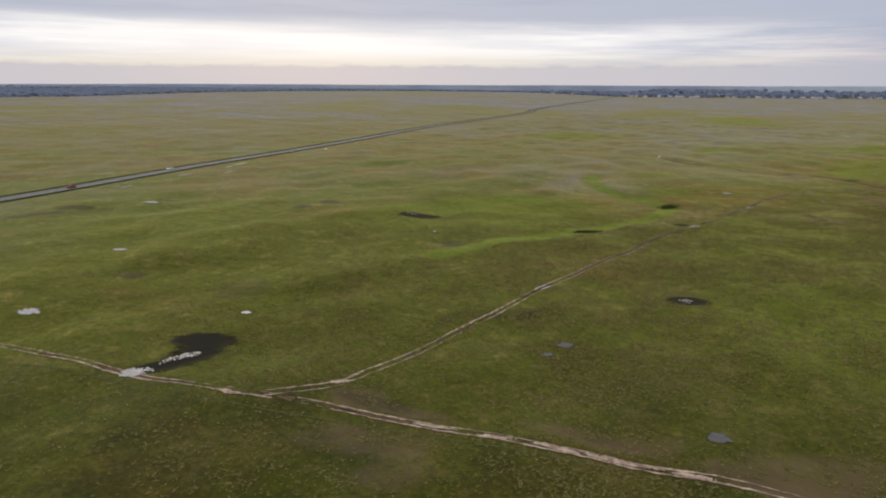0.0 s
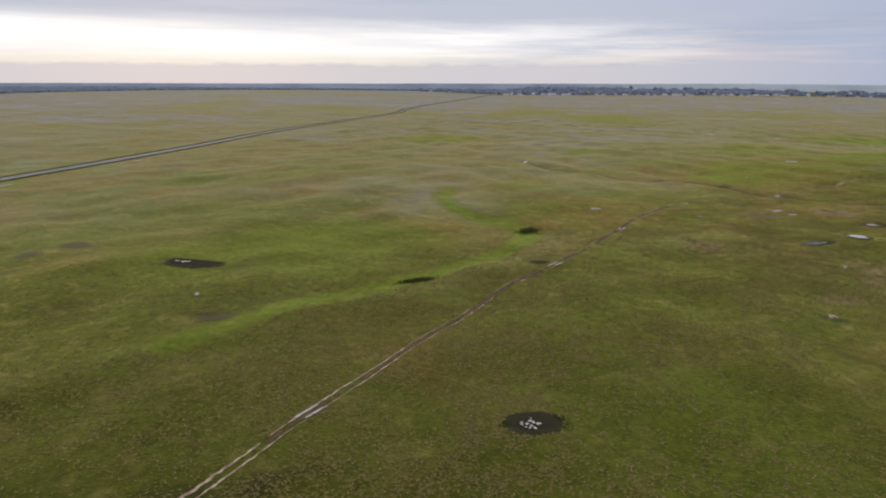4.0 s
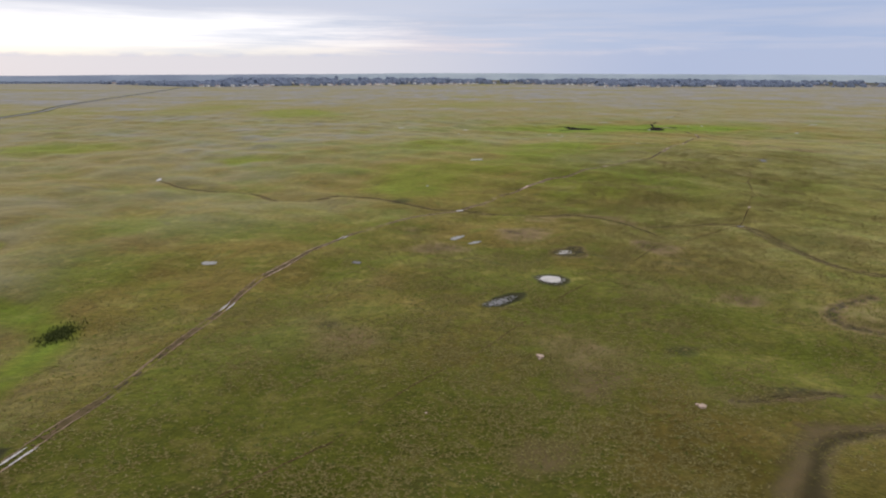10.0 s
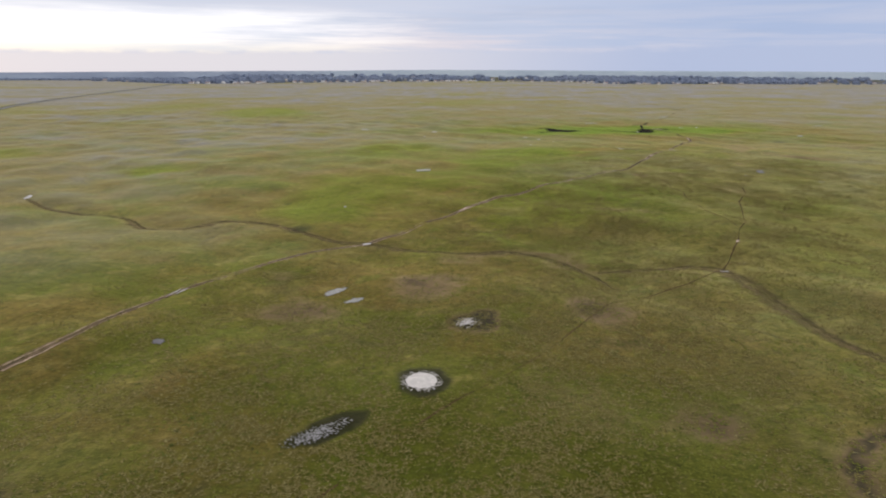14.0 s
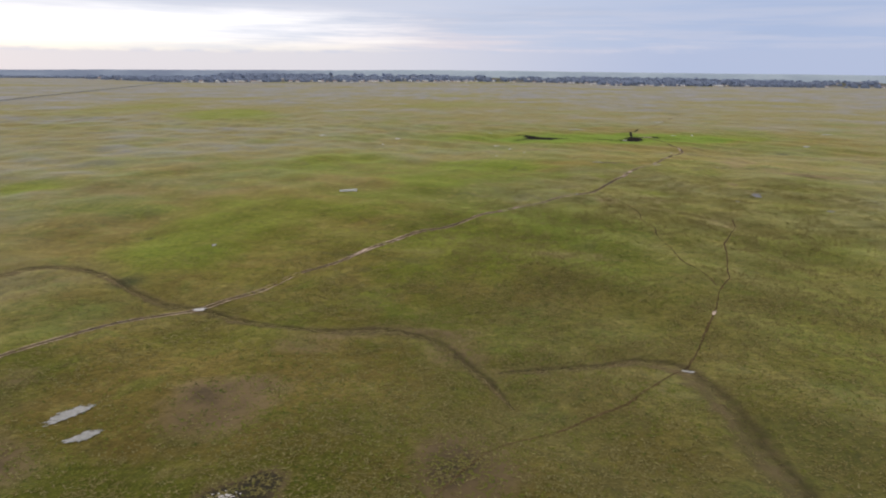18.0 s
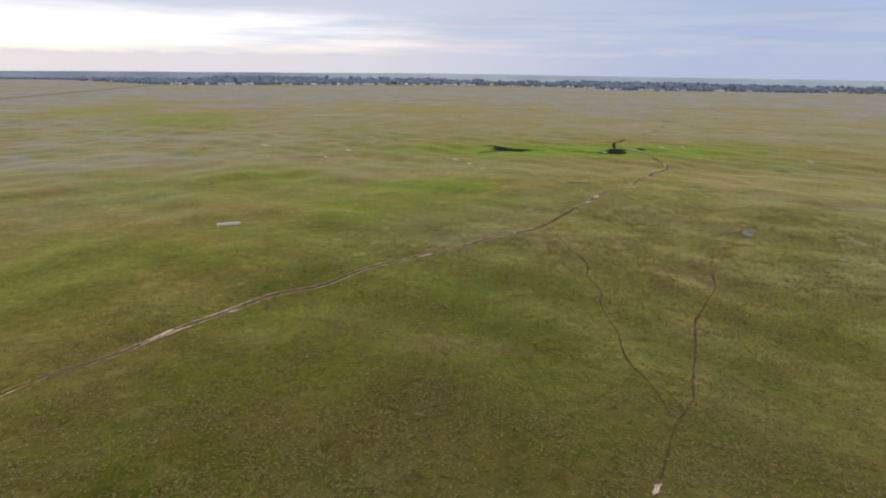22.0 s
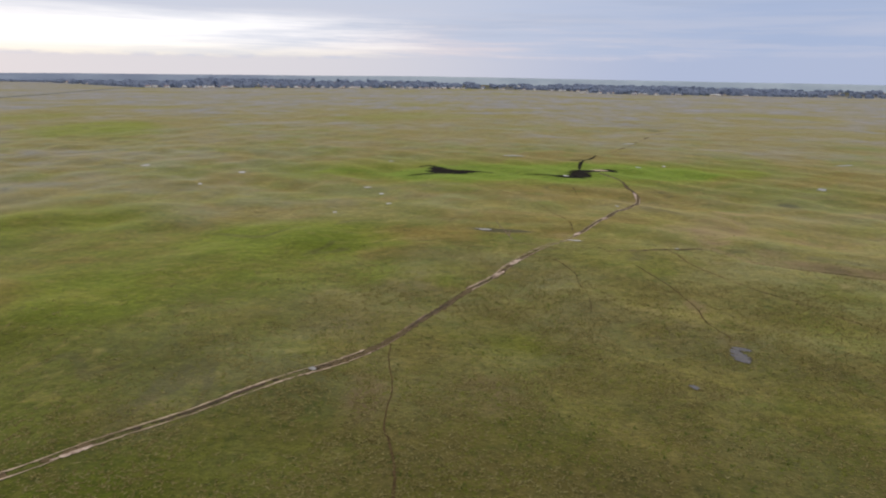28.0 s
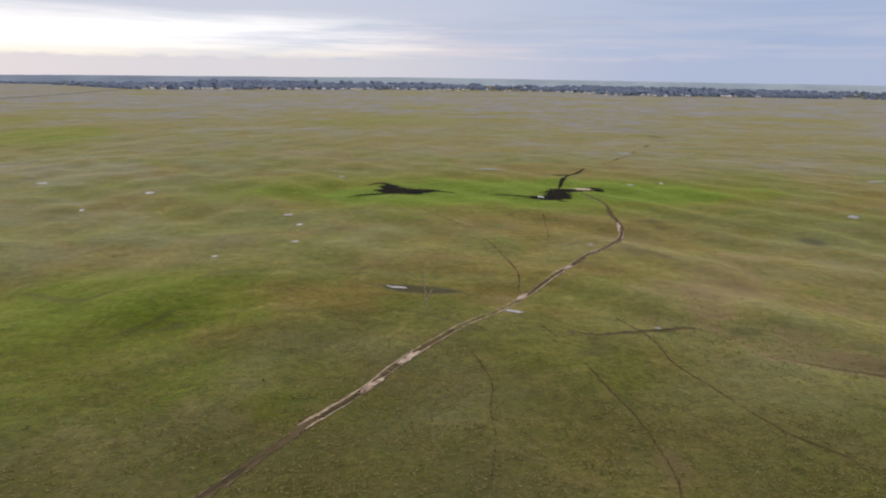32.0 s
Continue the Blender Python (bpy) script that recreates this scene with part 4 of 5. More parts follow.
faint = tagged(new("old_furrow"), "faint pale green line of growth along a dirt track", "furrow", kind="structure")
ln, sd = smooth_line(TRACK_A2, 1.2)
part("growth", strip(ln, sd, 0, 0.5, M_SPRIG, "growth", 0.06, 23, 0.5, 0.12), faint)


def cattle_path(points, width, seed, grown=0.04, soil=None, label="narrow winding brown soil path through grass"):
    t = tagged(new("trodden_path"), label, "path", "trodden paths", "structure")
    ln, sd = smooth_line(points, 1.2)
    ln = ln + sd * (0.25 * wobble(len(ln), seed + 5, 7))[:, None]
    part("soil", strip(ln, sd, 0, width * 1.15 * np.clip(1 + 0.6 * wobble(len(ln), seed + 6, 9), 0.4, 2), soil or M_PATH, "soil", 0.06, seed, 0.6, grown), t)


for i, (pts, wd, gr) in enumerate(((PATH_A, 0.50, 0.06), (PATH_B[:6], 0.42, 0.1), (PATH_B[5:], 0.34, 0.34), (PATH_C, 0.38, 0.04), (PATH_J[:5], 0.34, 0.1), (PATH_J[4:], 0.26, 0.35), (PATH_D, 0.28, 0.30), (PATH_E, 0.28, 0.38), (PATH_F, 0.30, 0.36), (PATH_G, 0.34, 0.3), (PATH_I, 0.34, 0.3))):
    cattle_path(pts, wd, 100 + 10 * i, gr)


for i, pts in enumerate((FORK, [FORK[1], (132.2, 711)])):
    cattle_path(pts, 0.34, 260 + 10 * i, 0.1, M_RUTTAN, "pale forked path of dry soil through grass")


# ---- gullies: a damp bed with a dry bank on one side ----
def gully(points, wide, seed, soil):
    t = tagged(new("gully"), "shallow winding gully with damp bed and dry tan bank", "gully", "gullies in the pasture", "structure")
    ln, sd = smooth_line(points, 1.3)
    ln = ln + sd * (0.5 * wobble(len(ln), seed + 5, 12))[:, None]
    swell = np.clip(1 + 0.45 * wobble(len(ln), seed + 6, 14), 0.4, 1.7)
    swell = swell * np.clip(np.minimum(np.arange(len(ln)), np.arange(len(ln))[::-1]) / 9, 0.12, 1)
    part("bank", strip(ln, sd, 0.75 * wide * swell, 1.5 * wide * swell, M_BANK, "bank", 0.05, seed, 0.5, 0.12), t, "dry tan bank")
    part("bed", strip(ln, sd, 0, wide * swell, soil, "bed", 0.09, seed + 9, 0.5, 0.05), t, "damp dark brown soil")


for i, (pts, wd) in enumerate(((SWALE_A, 2.3), (SWALE_B, 3.0), (SWALE_C, 3.6), (SWALE_F, 1.0), (SWALE_E[5:], 1.1), (SWALE_D, 2.0))):
    gully(pts, wd, 150 + 20 * i, M_BEDSOFT)


# ---- puddles ----
def blob(name, x, y, rx, ry, turn, mat, lift, seed, ragged=0.22):
    """A flat patch with an uneven outline that follows the ground."""
    r = np.random.default_rng(seed)
    n = 88
    a = np.linspace(0, 2 * np.pi, n, endpoint=False)
    k = 1 + sum(ragged * r.uniform(0.2, 1) / (q ** 0.7) * np.sin(q * a + r.uniform(0, 6.28)) for q in (2, 3, 4, 6, 9, 15, 23, 31))
    c, s = math.cos(radians(turn)), math.sin(radians(turn))
    v = [(x, y)]
    for ring in (0.5, 1.0):
        u, w_ = rx * k * np.cos(a) * ring, ry * k * np.sin(a) * ring
        v += list(zip(x + u * c - w_ * s, y + u * s + w_ * c))
    v = np.array(v)
    z = height(v[:, 0], v[:, 1]) + lift
    f = [(0, 1 + i, 1 + (i + 1) % n) for i in range(n)] + [(1 + i, 1 + n + i, 1 + n + (i + 1) % n, 1 + (i + 1) % n) for i in range(n)]
    return mesh_from(name, np.column_stack([v, z]), f, mat, True, np.r_[1.0, np.repeat([0.75, 0.0], n)])


def puddles(spots, mat, label, seed, size=1.0, ragged=0.22):
    for i, (x, y, rx, ry, turn) in enumerate(spots):
        tagged(new("puddle", blob("puddle", x, y, rx * size * 1.15, ry * size * 1.15, turn, mat, 0.15, seed + i, ragged)), label, "puddle", "puddles on the pasture")


MILKY_NEAR = [(-111.4, 56.8, 2.4, 1.6, 38), (-162, 60.3, 2.5, 2, 50), (-268.1, 152.7, 3.1, 1.6, 54), (-201.3, 102.9, 2.3, 1.6, 28), (-122, 90, 1.2, 0.9, 20)]
MILKY_FAR = [(-173.1, 517.4, 2, 4, 7), (-12, 448.9, 2, 1.2, -6), (170.9, 871.8, 2.5, 3, 10), (222.6, 915.7, 2.4, 2.6, 9), (243.1, 931.5, 1.5, 3, 0), (123.2, 711, 3, 1, 3), (153, 691.9, 3.6, 1.1, -35),
             (-15.9, 846.8, 3, 3.4, 8), (-21.4, 801.8, 1.2, 2.5, 0), (62.4, 736.6, 1.1, 1.5, 3), (81.1, 758.4, 1.6, 2, 0), (72.8, 792, 1.7, 2.4, 10), (63.2, 808.6, 2.6, 1.8, 5), (-82.7, 865.6, 4, 3, 1)]
MILKY_OUT = [(-137.4, 182, 0.9, 1.2, 31), (144.1, 965.8, 11, 3.2, 8), (59.3, 924.4, 2.9, 3, 18), (304.1, 841.7, 3, 4.6, -4), (181.3, 768.5, 1.2, 2.2, 9), (184.2, 684.1, 1, 1.1, 12), (307.5, 1194.9, 5.8, 8, 10), (250.7, 1086.4, 7.7, 5, 14),
             (375.1, 958.5, 7.5, 4, 12), (-29.4, 501.3, 1, 1.5, -1), (-11.6, 397.9, 5.6, 1.9, 54), (-5.6, 391.4, 3.8, 1.6, 42), (-83.6, 359.4, 3.4, 2.2, 0), (93.7, 422.7, 1.7, 0.7, -20), (93.1, 581.2, 0.9, 1.0, 6)]
ROADSIDE = [(-324.5, 167.8, 1.1, 3.5, 22), (-320.4, 170.3, 1.2, 5.5, 22), (-335.5, 212.9, 1.2, 9, 20), (-380, 263.1, 1, 5, 18), (-383.1, 277.2, 1, 5, 18), (-388.7, 293.4, 1, 5, 18), (-356.2, 265.7, 1.5, 8, 18), (-349.7, 253, 1, 6, 18), (-331, 237.4, 1, 6, 18), (-371.3, 188.4, 1, 3.5, 18), (-390, 372, 0.7, 5, 18), (-411, 430, 0.7, 5, 18)]
CLEAR = [(-54.5, 116.5, 1.6, 1.2, 31), (-55.4, 110.8, 1.3, 0.8, 36), (-19.7, 97.4, 1.9, 1.5, 39), (-40.1, 361.6, 1.4, 1.3, -4), (14.1, 237.2, 0.9, 1.6, 20),
         (174.1, 600.9, 1.6, 3, 8), (175.4, 603.9, 2.2, 0.7, -30), (160.6, 585.4, 0.8, 1, 8), (190.6, 569.8, 1.8, 1.2, 9)]
puddles(MILKY_NEAR, M_SKYPALEPOOL, "pale clay puddle in grass with painted sky reflection", 200)
# water standing in the ruts of the tracks
for spots in ((-76.1, 146, 4), (-69.9, 254, 14), (-65.0, 322, 3), (-51.2, 394, 12)):
    x, y, lean = spots
    puddles([(x, y, 0.26, 3.0, -lean), (x + 1.5, y + 0.4, 0.26, 2.6, -lean)], M_SKYPALEPOOL, "narrow strip of water in a wheel rut, painted sky pale", 560 + int(y), 1.0, 0.15)


def glints(spots, seed, thick, water=None, grain=(0.10, 0.34)):
    """Light glittering on shallow water, imitated by many small flat patches of pale colour."""
    for i, (x, y, rx, ry, turn) in enumerate(spots):
        g = np.random.default_rng(seed + i)
        v, f = [], []
        c, s = math.cos(radians(turn)), math.sin(radians(turn))
        for _ in range(int(thick * rx * ry)):
            a, b = g.normal(0, 0.42, 2)
            if a * a + b * b > 1:
                continue
            u, w_ = a * rx, b * ry
            cx, cy = x + u * c - w_ * s, y + u * s + w_ * c
            r, k = g.uniform(*grain), g.uniform(0, 6.28)
            n0 = len(v)
            for q in range(6):
                e = k + q * 1.047
                px, py = cx + r * g.uniform(0.6, 1.3) * math.cos(e), cy + r * 0.8 * g.uniform(0.6, 1.3) * math.sin(e)
                v.append((px, py, float(height(px, py)) + 0.17))
            f.append(tuple(range(n0, n0 + 6)))
        tagged(new("puddle", mesh_from("puddle", v, f, water or M_SKYPALE)), "painted glints on shallow water over dark mud", "puddle", kind="stuff")


glints([(-111, 66.2, 5.6, 1.3, 76), (-111, 58.6, 3.0, 1.3, 40), (122.6, 711.2, 4.2, 0.9, -6)], 640, 14)
# the white pond, and the long grey one beside it
glints([(22.3, 374.9, 2.8, 3.2, -11)], 690, 26, None, (0.07, 0.2))
tagged(new("pond", blob("pond", 14.8, 345.2, 2.7, 3.4, 0, M_SKYPALE, 0.16, 233, 0.07)), "round pond of pale clay water, sky reflection painted in, with speckled edge", "pond")
glints([(14.8, 345.0, 3.9, 4.9, 0)], 670, 60, None, (0.07, 0.17))
glints([(0.6, 327.6, 6.4, 2.1, 45)], 680, 34, M_GREY, (0.08, 0.2))
glints([(-43.8, 159.5, 2.4, 2.0, 48), (-165, 203.4, 3.0, 1.2, 40)], 660, 5)
puddles(MILKY_FAR, M_SKYPALEPOOL, "pale clay puddle in grass with painted sky reflection", 300, 0.78)
puddles(MILKY_OUT, M_DULL, "small grey rain puddle in grass, sky reflection painted in", 400, 0.75)
puddles(ROADSIDE, M_DULL, "long pale rain puddle beside the road", 500, 0.8)
puddles(CLEAR, M_WATERPOOL, "shallow grey-blue rain puddle reflecting sky", 600)
CLAY = [(127, 652, 0.8, 4.2, -28), (132, 663, 0.9, 4.5, -28), (155.5, 705, 1.0, 4.5, -30), (170, 735, 0.8, 5.0, -26), (197, 805, 1.0, 6.0, -8), (67, 553, 0.5, 3.6, -42), (28, 510, 0.45, 4.0, -30), (-46.9, 77.8, 4, 0.6, 15), (-30, 83.2, 6, 0.7, 17), (-38, 80.4, 5, 0.6, 14), (-57, 75.5, 4, 0.5, 18), (-20, 85.6, 4, 0.6, 16), (-78.9, 77.3, 2.6, 0.8, 60), (-91, 62.4, 3.5, 0.8, 18), (18.5, 493.9, 0.7, 5, -32), (107.1, 449.8, 0.5, 1.6, -25)]
for i, p in enumerate(CLAY):
    tagged(new("clay_patch", blob("clay_patch", *p, M_RUT, 0.11, 800 + i, 0.35)), "bare patch of pale pinkish clay on the track", "clay", "clay patches on the tracks")
# ---- black mud and the sand patch in the green hollow ----
MUD = [(96.5, 880, 8.5, 8, 8), (107, 879.5, 11, 5.5, 8), (93, 888, 5, 5, 0), (172, 869.5, 8.5, 5.0, 10), (180, 877, 6.5, 9, 8), (186, 889, 11, 6.5, 14), (198, 896, 7, 6.0, 10)]
for i, p in enumerate(MUD):
    tagged(new("mud_patch", blob("mud_patch", p[0], p[1], 1.2 * p[2], 1.25 * p[3], p[4], M_MUD, 0.06 + 0.004 * i, 700 + i, 0.2)), "trampled wet black mud in bright green grass", "mud", "mud in the hollow")
# channels of mud running out of the patches: (line, widest)
MUD_ARMS = [([(77, 860), (84, 865), (91, 869), (98, 876)], 3.6), ([(79, 894), (85, 897), (90, 895), (95, 886)], 4.2), ([(106, 880), (114, 885), (121, 881), (128, 876)], 3.0), ([(146, 876), (155, 872), (163, 870), (171, 870)], 3.0),
            ([(176, 870), (179, 865), (182.5, 859.5)], 2.2), ([(171, 883), (176, 885), (183, 888)], 3.4), ([(182, 897), (184.5, 913), (187.5, 930), (191, 946)], 3.4), ([(183, 953), (188, 950.5), (194, 953)], 5.5), ([(190, 944), (194, 953), (199, 964), (206, 980)], 2.8)]
for i, (pts, wide) in enumerate(MUD_ARMS):
    ln, sd = smooth_line(pts, 0.9)
    ends = np.clip(np.sin(np.linspace(0.12, 1, len(ln)) * (2.2 if i < 6 else 2.6)), 0.3, 1)
    tagged(new("mud_channel", strip(ln, sd, 0, wide * ends, M_MUD, "mud_channel", 0.11 + 0.004 * i, 730 + 3 * i, 0.4)), "narrow channel of wet black mud in green grass", "mud", "mud in the hollow")
tagged(new("sand_patch", blob("sand_patch", 193.6, 895.6, 6.2, 5.2, 13, M_SAND, 0.18, 760, 0.1)), "round patch of pale bare sand beside mud", "sand")

# ---- the far town and woods ----
def leafy(seed, spread, tall, lumps, size):
    """A crown of foliage lumps on an uneven outline, fringed with leaf clumps."""
    r = np.random.default_rng(seed)
    v, f = [], []
    for k in range(lumps):
        d = r.normal(size=3)
        d /= np.linalg.norm(d)
        c = np.array([d[0] * spread * 0.7, d[1] * spread * 0.7, tall * 0.54 + d[2] * tall * 0.30])
        bm = bmesh.new()
        bmesh.ops.create_icosphere(bm, subdivisions=1, radius=1)
        b = len(v)
        for q in bm.verts:
            v.append(tuple(c + np.array(q.co) * np.array([spread * 0.48, spread * 0.48, tall * 0.19]) * r.uniform(0.7, 1.25)))
        f += [tuple(b + q.index for q in face.verts) for face in bm.faces]
        bm.free()
        for _ in range(9):
            e = r.normal(size=3)
            e /= np.linalg.norm(e)
            p = c + e * np.array([spread * 0.5, spread * 0.5, tall * 0.2])
            q = r.normal(size=(3, 3)) * size
            b = len(v)
            v += [tuple(p + row) for row in q]
            f.append((b, b + 1, b + 2))
    return v, f


def tree_model(seed, tall):
    t = tagged(new("tree"), "dark leafy tree at the edge of the far town", "tree", "trees of the far town")
    v, f = [], []
    for z, r in ((0, 0.45), (tall * 0.3, 0.32), (tall * 0.6, 0.15)):
        v += [(r * math.cos(a), r * math.sin(a), z) for a in np.linspace(0, 2 * np.pi, 6, endpoint=False)]
    for k in (0, 6):
        f += [(k + i, k + (i + 1) % 6, k + 6 + (i + 1) % 6, k + 6 + i) for i in range(6)]
    part("trunk", mesh_from("trunk", v, f, M_BARK), t)
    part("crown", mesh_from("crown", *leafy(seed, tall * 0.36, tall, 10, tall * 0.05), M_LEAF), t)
    return t


front, inward = smooth_line(FRONT, 12.0)
front_n = -inward
rt = np.random.default_rng(5)
models = [tree_model(40 + i, h) for i, h in enumerate((19, 22, 25, 16, 23, 20))]


groves = rt.integers(0, len(front), 34)


def spot(deep):
    i = rt.integers(0, len(front))
    if rt.uniform() < 0.6:
        i = int(np.clip(groves[rt.integers(0, len(groves))] + rt.normal(0, 7), 0, len(front) - 1))
    q = front[i] + front_n[i] * deep + rt.uniform(-9, 9, 2)
    return q


for k in range(298):
    q = spot(abs(rt.normal(0, 330)) + 20)
    while np.hypot(q[0] - 40, q[1] - 200) > 4470:
        q = spot(abs(rt.normal(0, 200)) + 20)
    m = pose(q[0], q[1], float(height(*q)), 0, 0, rt.uniform(0, 360))
    if k < len(models):
        models[k].matrix_basis = m
    else:
        copy_thing(models[k % 6], m @ Matrix.Diagonal((*[rt.uniform(0.75, 1.3)] * 3, 1)))


def house_model(i, wide, deep, tall, rise):
    hse = tagged(new("house"), ("low pale-walled house with a pitched roof among trees", "brown-walled house with a pitched roof among trees")[i % 2], "house", "houses of the far town")
    a, b = wide / 2, deep / 2
    v = [(-a, -b, 0), (a, -b, 0), (a, b, 0), (-a, b, 0), (-a, -b, tall), (a, -b, tall), (a, b, tall), (-a, b, tall), (-a, 0, tall + rise * 0.97), (a, 0, tall + rise * 0.97)]
    f = [(0, 1, 5, 4), (2, 3, 7, 6), (1, 2, 6, 9, 5), (3, 0, 4, 8, 7)]
    part("wall", mesh_from("wall", v, f, WALLS[i % 4]), hse)
    o = 0.6
    for s in (-1, 1):
        r = [(-a - o, s * (b + o), tall - 0.3), (a + o, s * (b + o), tall - 0.3), (a + o, 0, tall + rise), (-a - o, 0, tall + rise)]
        r += [(x, y, z + 0.3) for x, y, z in r]
        part("roof_slope", mesh_from("roof_slope", r, [(0, 1, 2, 3), (7, 6, 5, 4), (0, 4, 5, 1), (1, 5, 6, 2), (3, 2, 6, 7), (0, 3, 7, 4)], ROOFS[(i + 1) % 4]), hse)
    for x in (-a * 0.55, a * 0.1, a * 0.6):
        w_ = [(x - 0.7, -b - 0.05, 1.0), (x + 0.7, -b - 0.05, 1.0), (x + 0.7, -b - 0.05, 2.2), (x - 0.7, -b - 0.05, 2.2)]
        w_ += [(p, -b + 0.05, z) for p, _, z in w_]
        part("window", mesh_from("window", w_, [(0, 1, 2, 3), (0, 4, 5, 1), (1, 5, 6, 2), (2, 6, 7, 3), (3, 7, 4, 0)], M_WATER), hse)
    return hse


houses = [house_model(i, *s) for i, s in enumerate(((18, 12, 5.8, 3.2), (22, 13, 4.6, 3.4), (15, 11, 6.2, 3.0), (25, 14, 5.4, 3.0), (17, 13, 6.0, 3.4)))]
for k in range(299):
    q = spot(abs(rt.normal(0, 380)) + 8 if k % 4 else rt.uniform(-30, 10))
    while np.hypot(q[0] - 40, q[1] - 200) > 4470:
        q = spot(rt.uniform(0, 200))
    m = pose(q[0], q[1], float(height(*q)), 0, 0, rt.choice([0, 90, 35, -30]) + rt.uniform(-8, 8))
    if k < len(houses):
        houses[k].matrix_basis = m
    else:
        copy_thing(houses[k % 5], m)

# woods far off: behind the town, and along the western edge of the plain
v, f = [], []
west, win = smooth_line(WEST, 20.0)


def canopy(seed):
    """A low, uneven wooded hummock, closed at the top."""
    r = np.random.default_rng(seed)
    cv, cf = [(0, 0, 13)], []
    for k, (rad, z) in enumerate(((4.5, 11.5), (8.5, 7.5), (10, 0))):
        for q in range(8):
            cv.append(tuple(np.array([rad * math.cos(q * 0.785), rad * math.sin(q * 0.785), z]) * r.uniform(0.72, 1.25)))
        for q in range(8):
            a, b = 1 + 8 * k + q, 1 + 8 * k + (q + 1) % 8
            cf.append((0, a, b) if k == 0 else (a - 8, a, b, b - 8))
    return cv, cf


canopies = [canopy(120 + i) for i in range(6)]


def far_tree(x, y, s, wide=2.4):
    sv, sf = canopies[rt.integers(0, 6)]
    b = len(v)
    z = float(height(x, y))
    v.extend((x + s * p[0] * wide, y + s * p[1] * wide, z + s * p[2]) for p in sv)
    f.extend(tuple(b + i for i in q) for q in sf)


for _ in range(5200):
    i = rt.integers(0, len(west))
    q = west[i] - win[i] * (abs(rt.normal(0, 1)) * 520)
    if np.hypot(q[0] - 40, q[1] - 200) < 4560:
        far_tree(q[0], q[1], rt.uniform(0.5, 0.85))
for _ in range(3600):
    q = spot(40 + abs(rt.normal(0, 620)))
    if np.hypot(q[0] - 40, q[1] - 200) < 4500:
        far_tree(q[0], q[1], rt.uniform(0.6, 1.4) ** 1.2, rt.uniform(0.9, 1.9))
tagged(new("far_woods", mesh_from("far_woods", v, f, M_WOODS)), "belt of distant woods on the plain, painted haze blue", "woods", kind="stuff")

# low hills that close the plain, ridge height fitted to the camera's horizon
r = np.random.default_rng(9)
n = 720
a = np.linspace(0, 2 * np.pi, n, endpoint=False)
ridge = np.interp(np.degrees(a), [0, 60, 80, 93, 100, 110, 120, 128, 146, 162, 180, 240, 360], [60, 64, 68, 67, 60, 52, 44, 39, 27, 14, 9, 30, 60])
top = ridge - 1 + sum(r.uniform(0.15, 0.7) * np.sin(q * a + r.uniform(0, 6.28)) for q in (3, 5, 8, 13, 21, 34, 55)) + r.uniform(-0.5, 0.5, n)
v, f = [], []
for rad, h in ((4480, np.zeros(n) - 2), (4600, top * 0.8), (4640, top), (4700, top * 0.5)):
    v += list(zip(40 + rad * np.cos(a), 200 + rad * np.sin(a), h))
for k in range(3):
    f += [(k * n + i, k * n + (i + 1) % n, (k + 1) * n + (i + 1) % n, (k + 1) * n + i) for i in range(n)]
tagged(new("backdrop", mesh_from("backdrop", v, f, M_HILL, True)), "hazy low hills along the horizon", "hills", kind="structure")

# ---- grass ----
# the stretch of pasture that lies closest under the flight
STRETCH, _ = smooth_line([(-70, 75), (-62, 130), (-50, 190), (-15, 260), (25, 330), (70, 420), (115, 510), (160, 600), (180, 650)], 6.0)


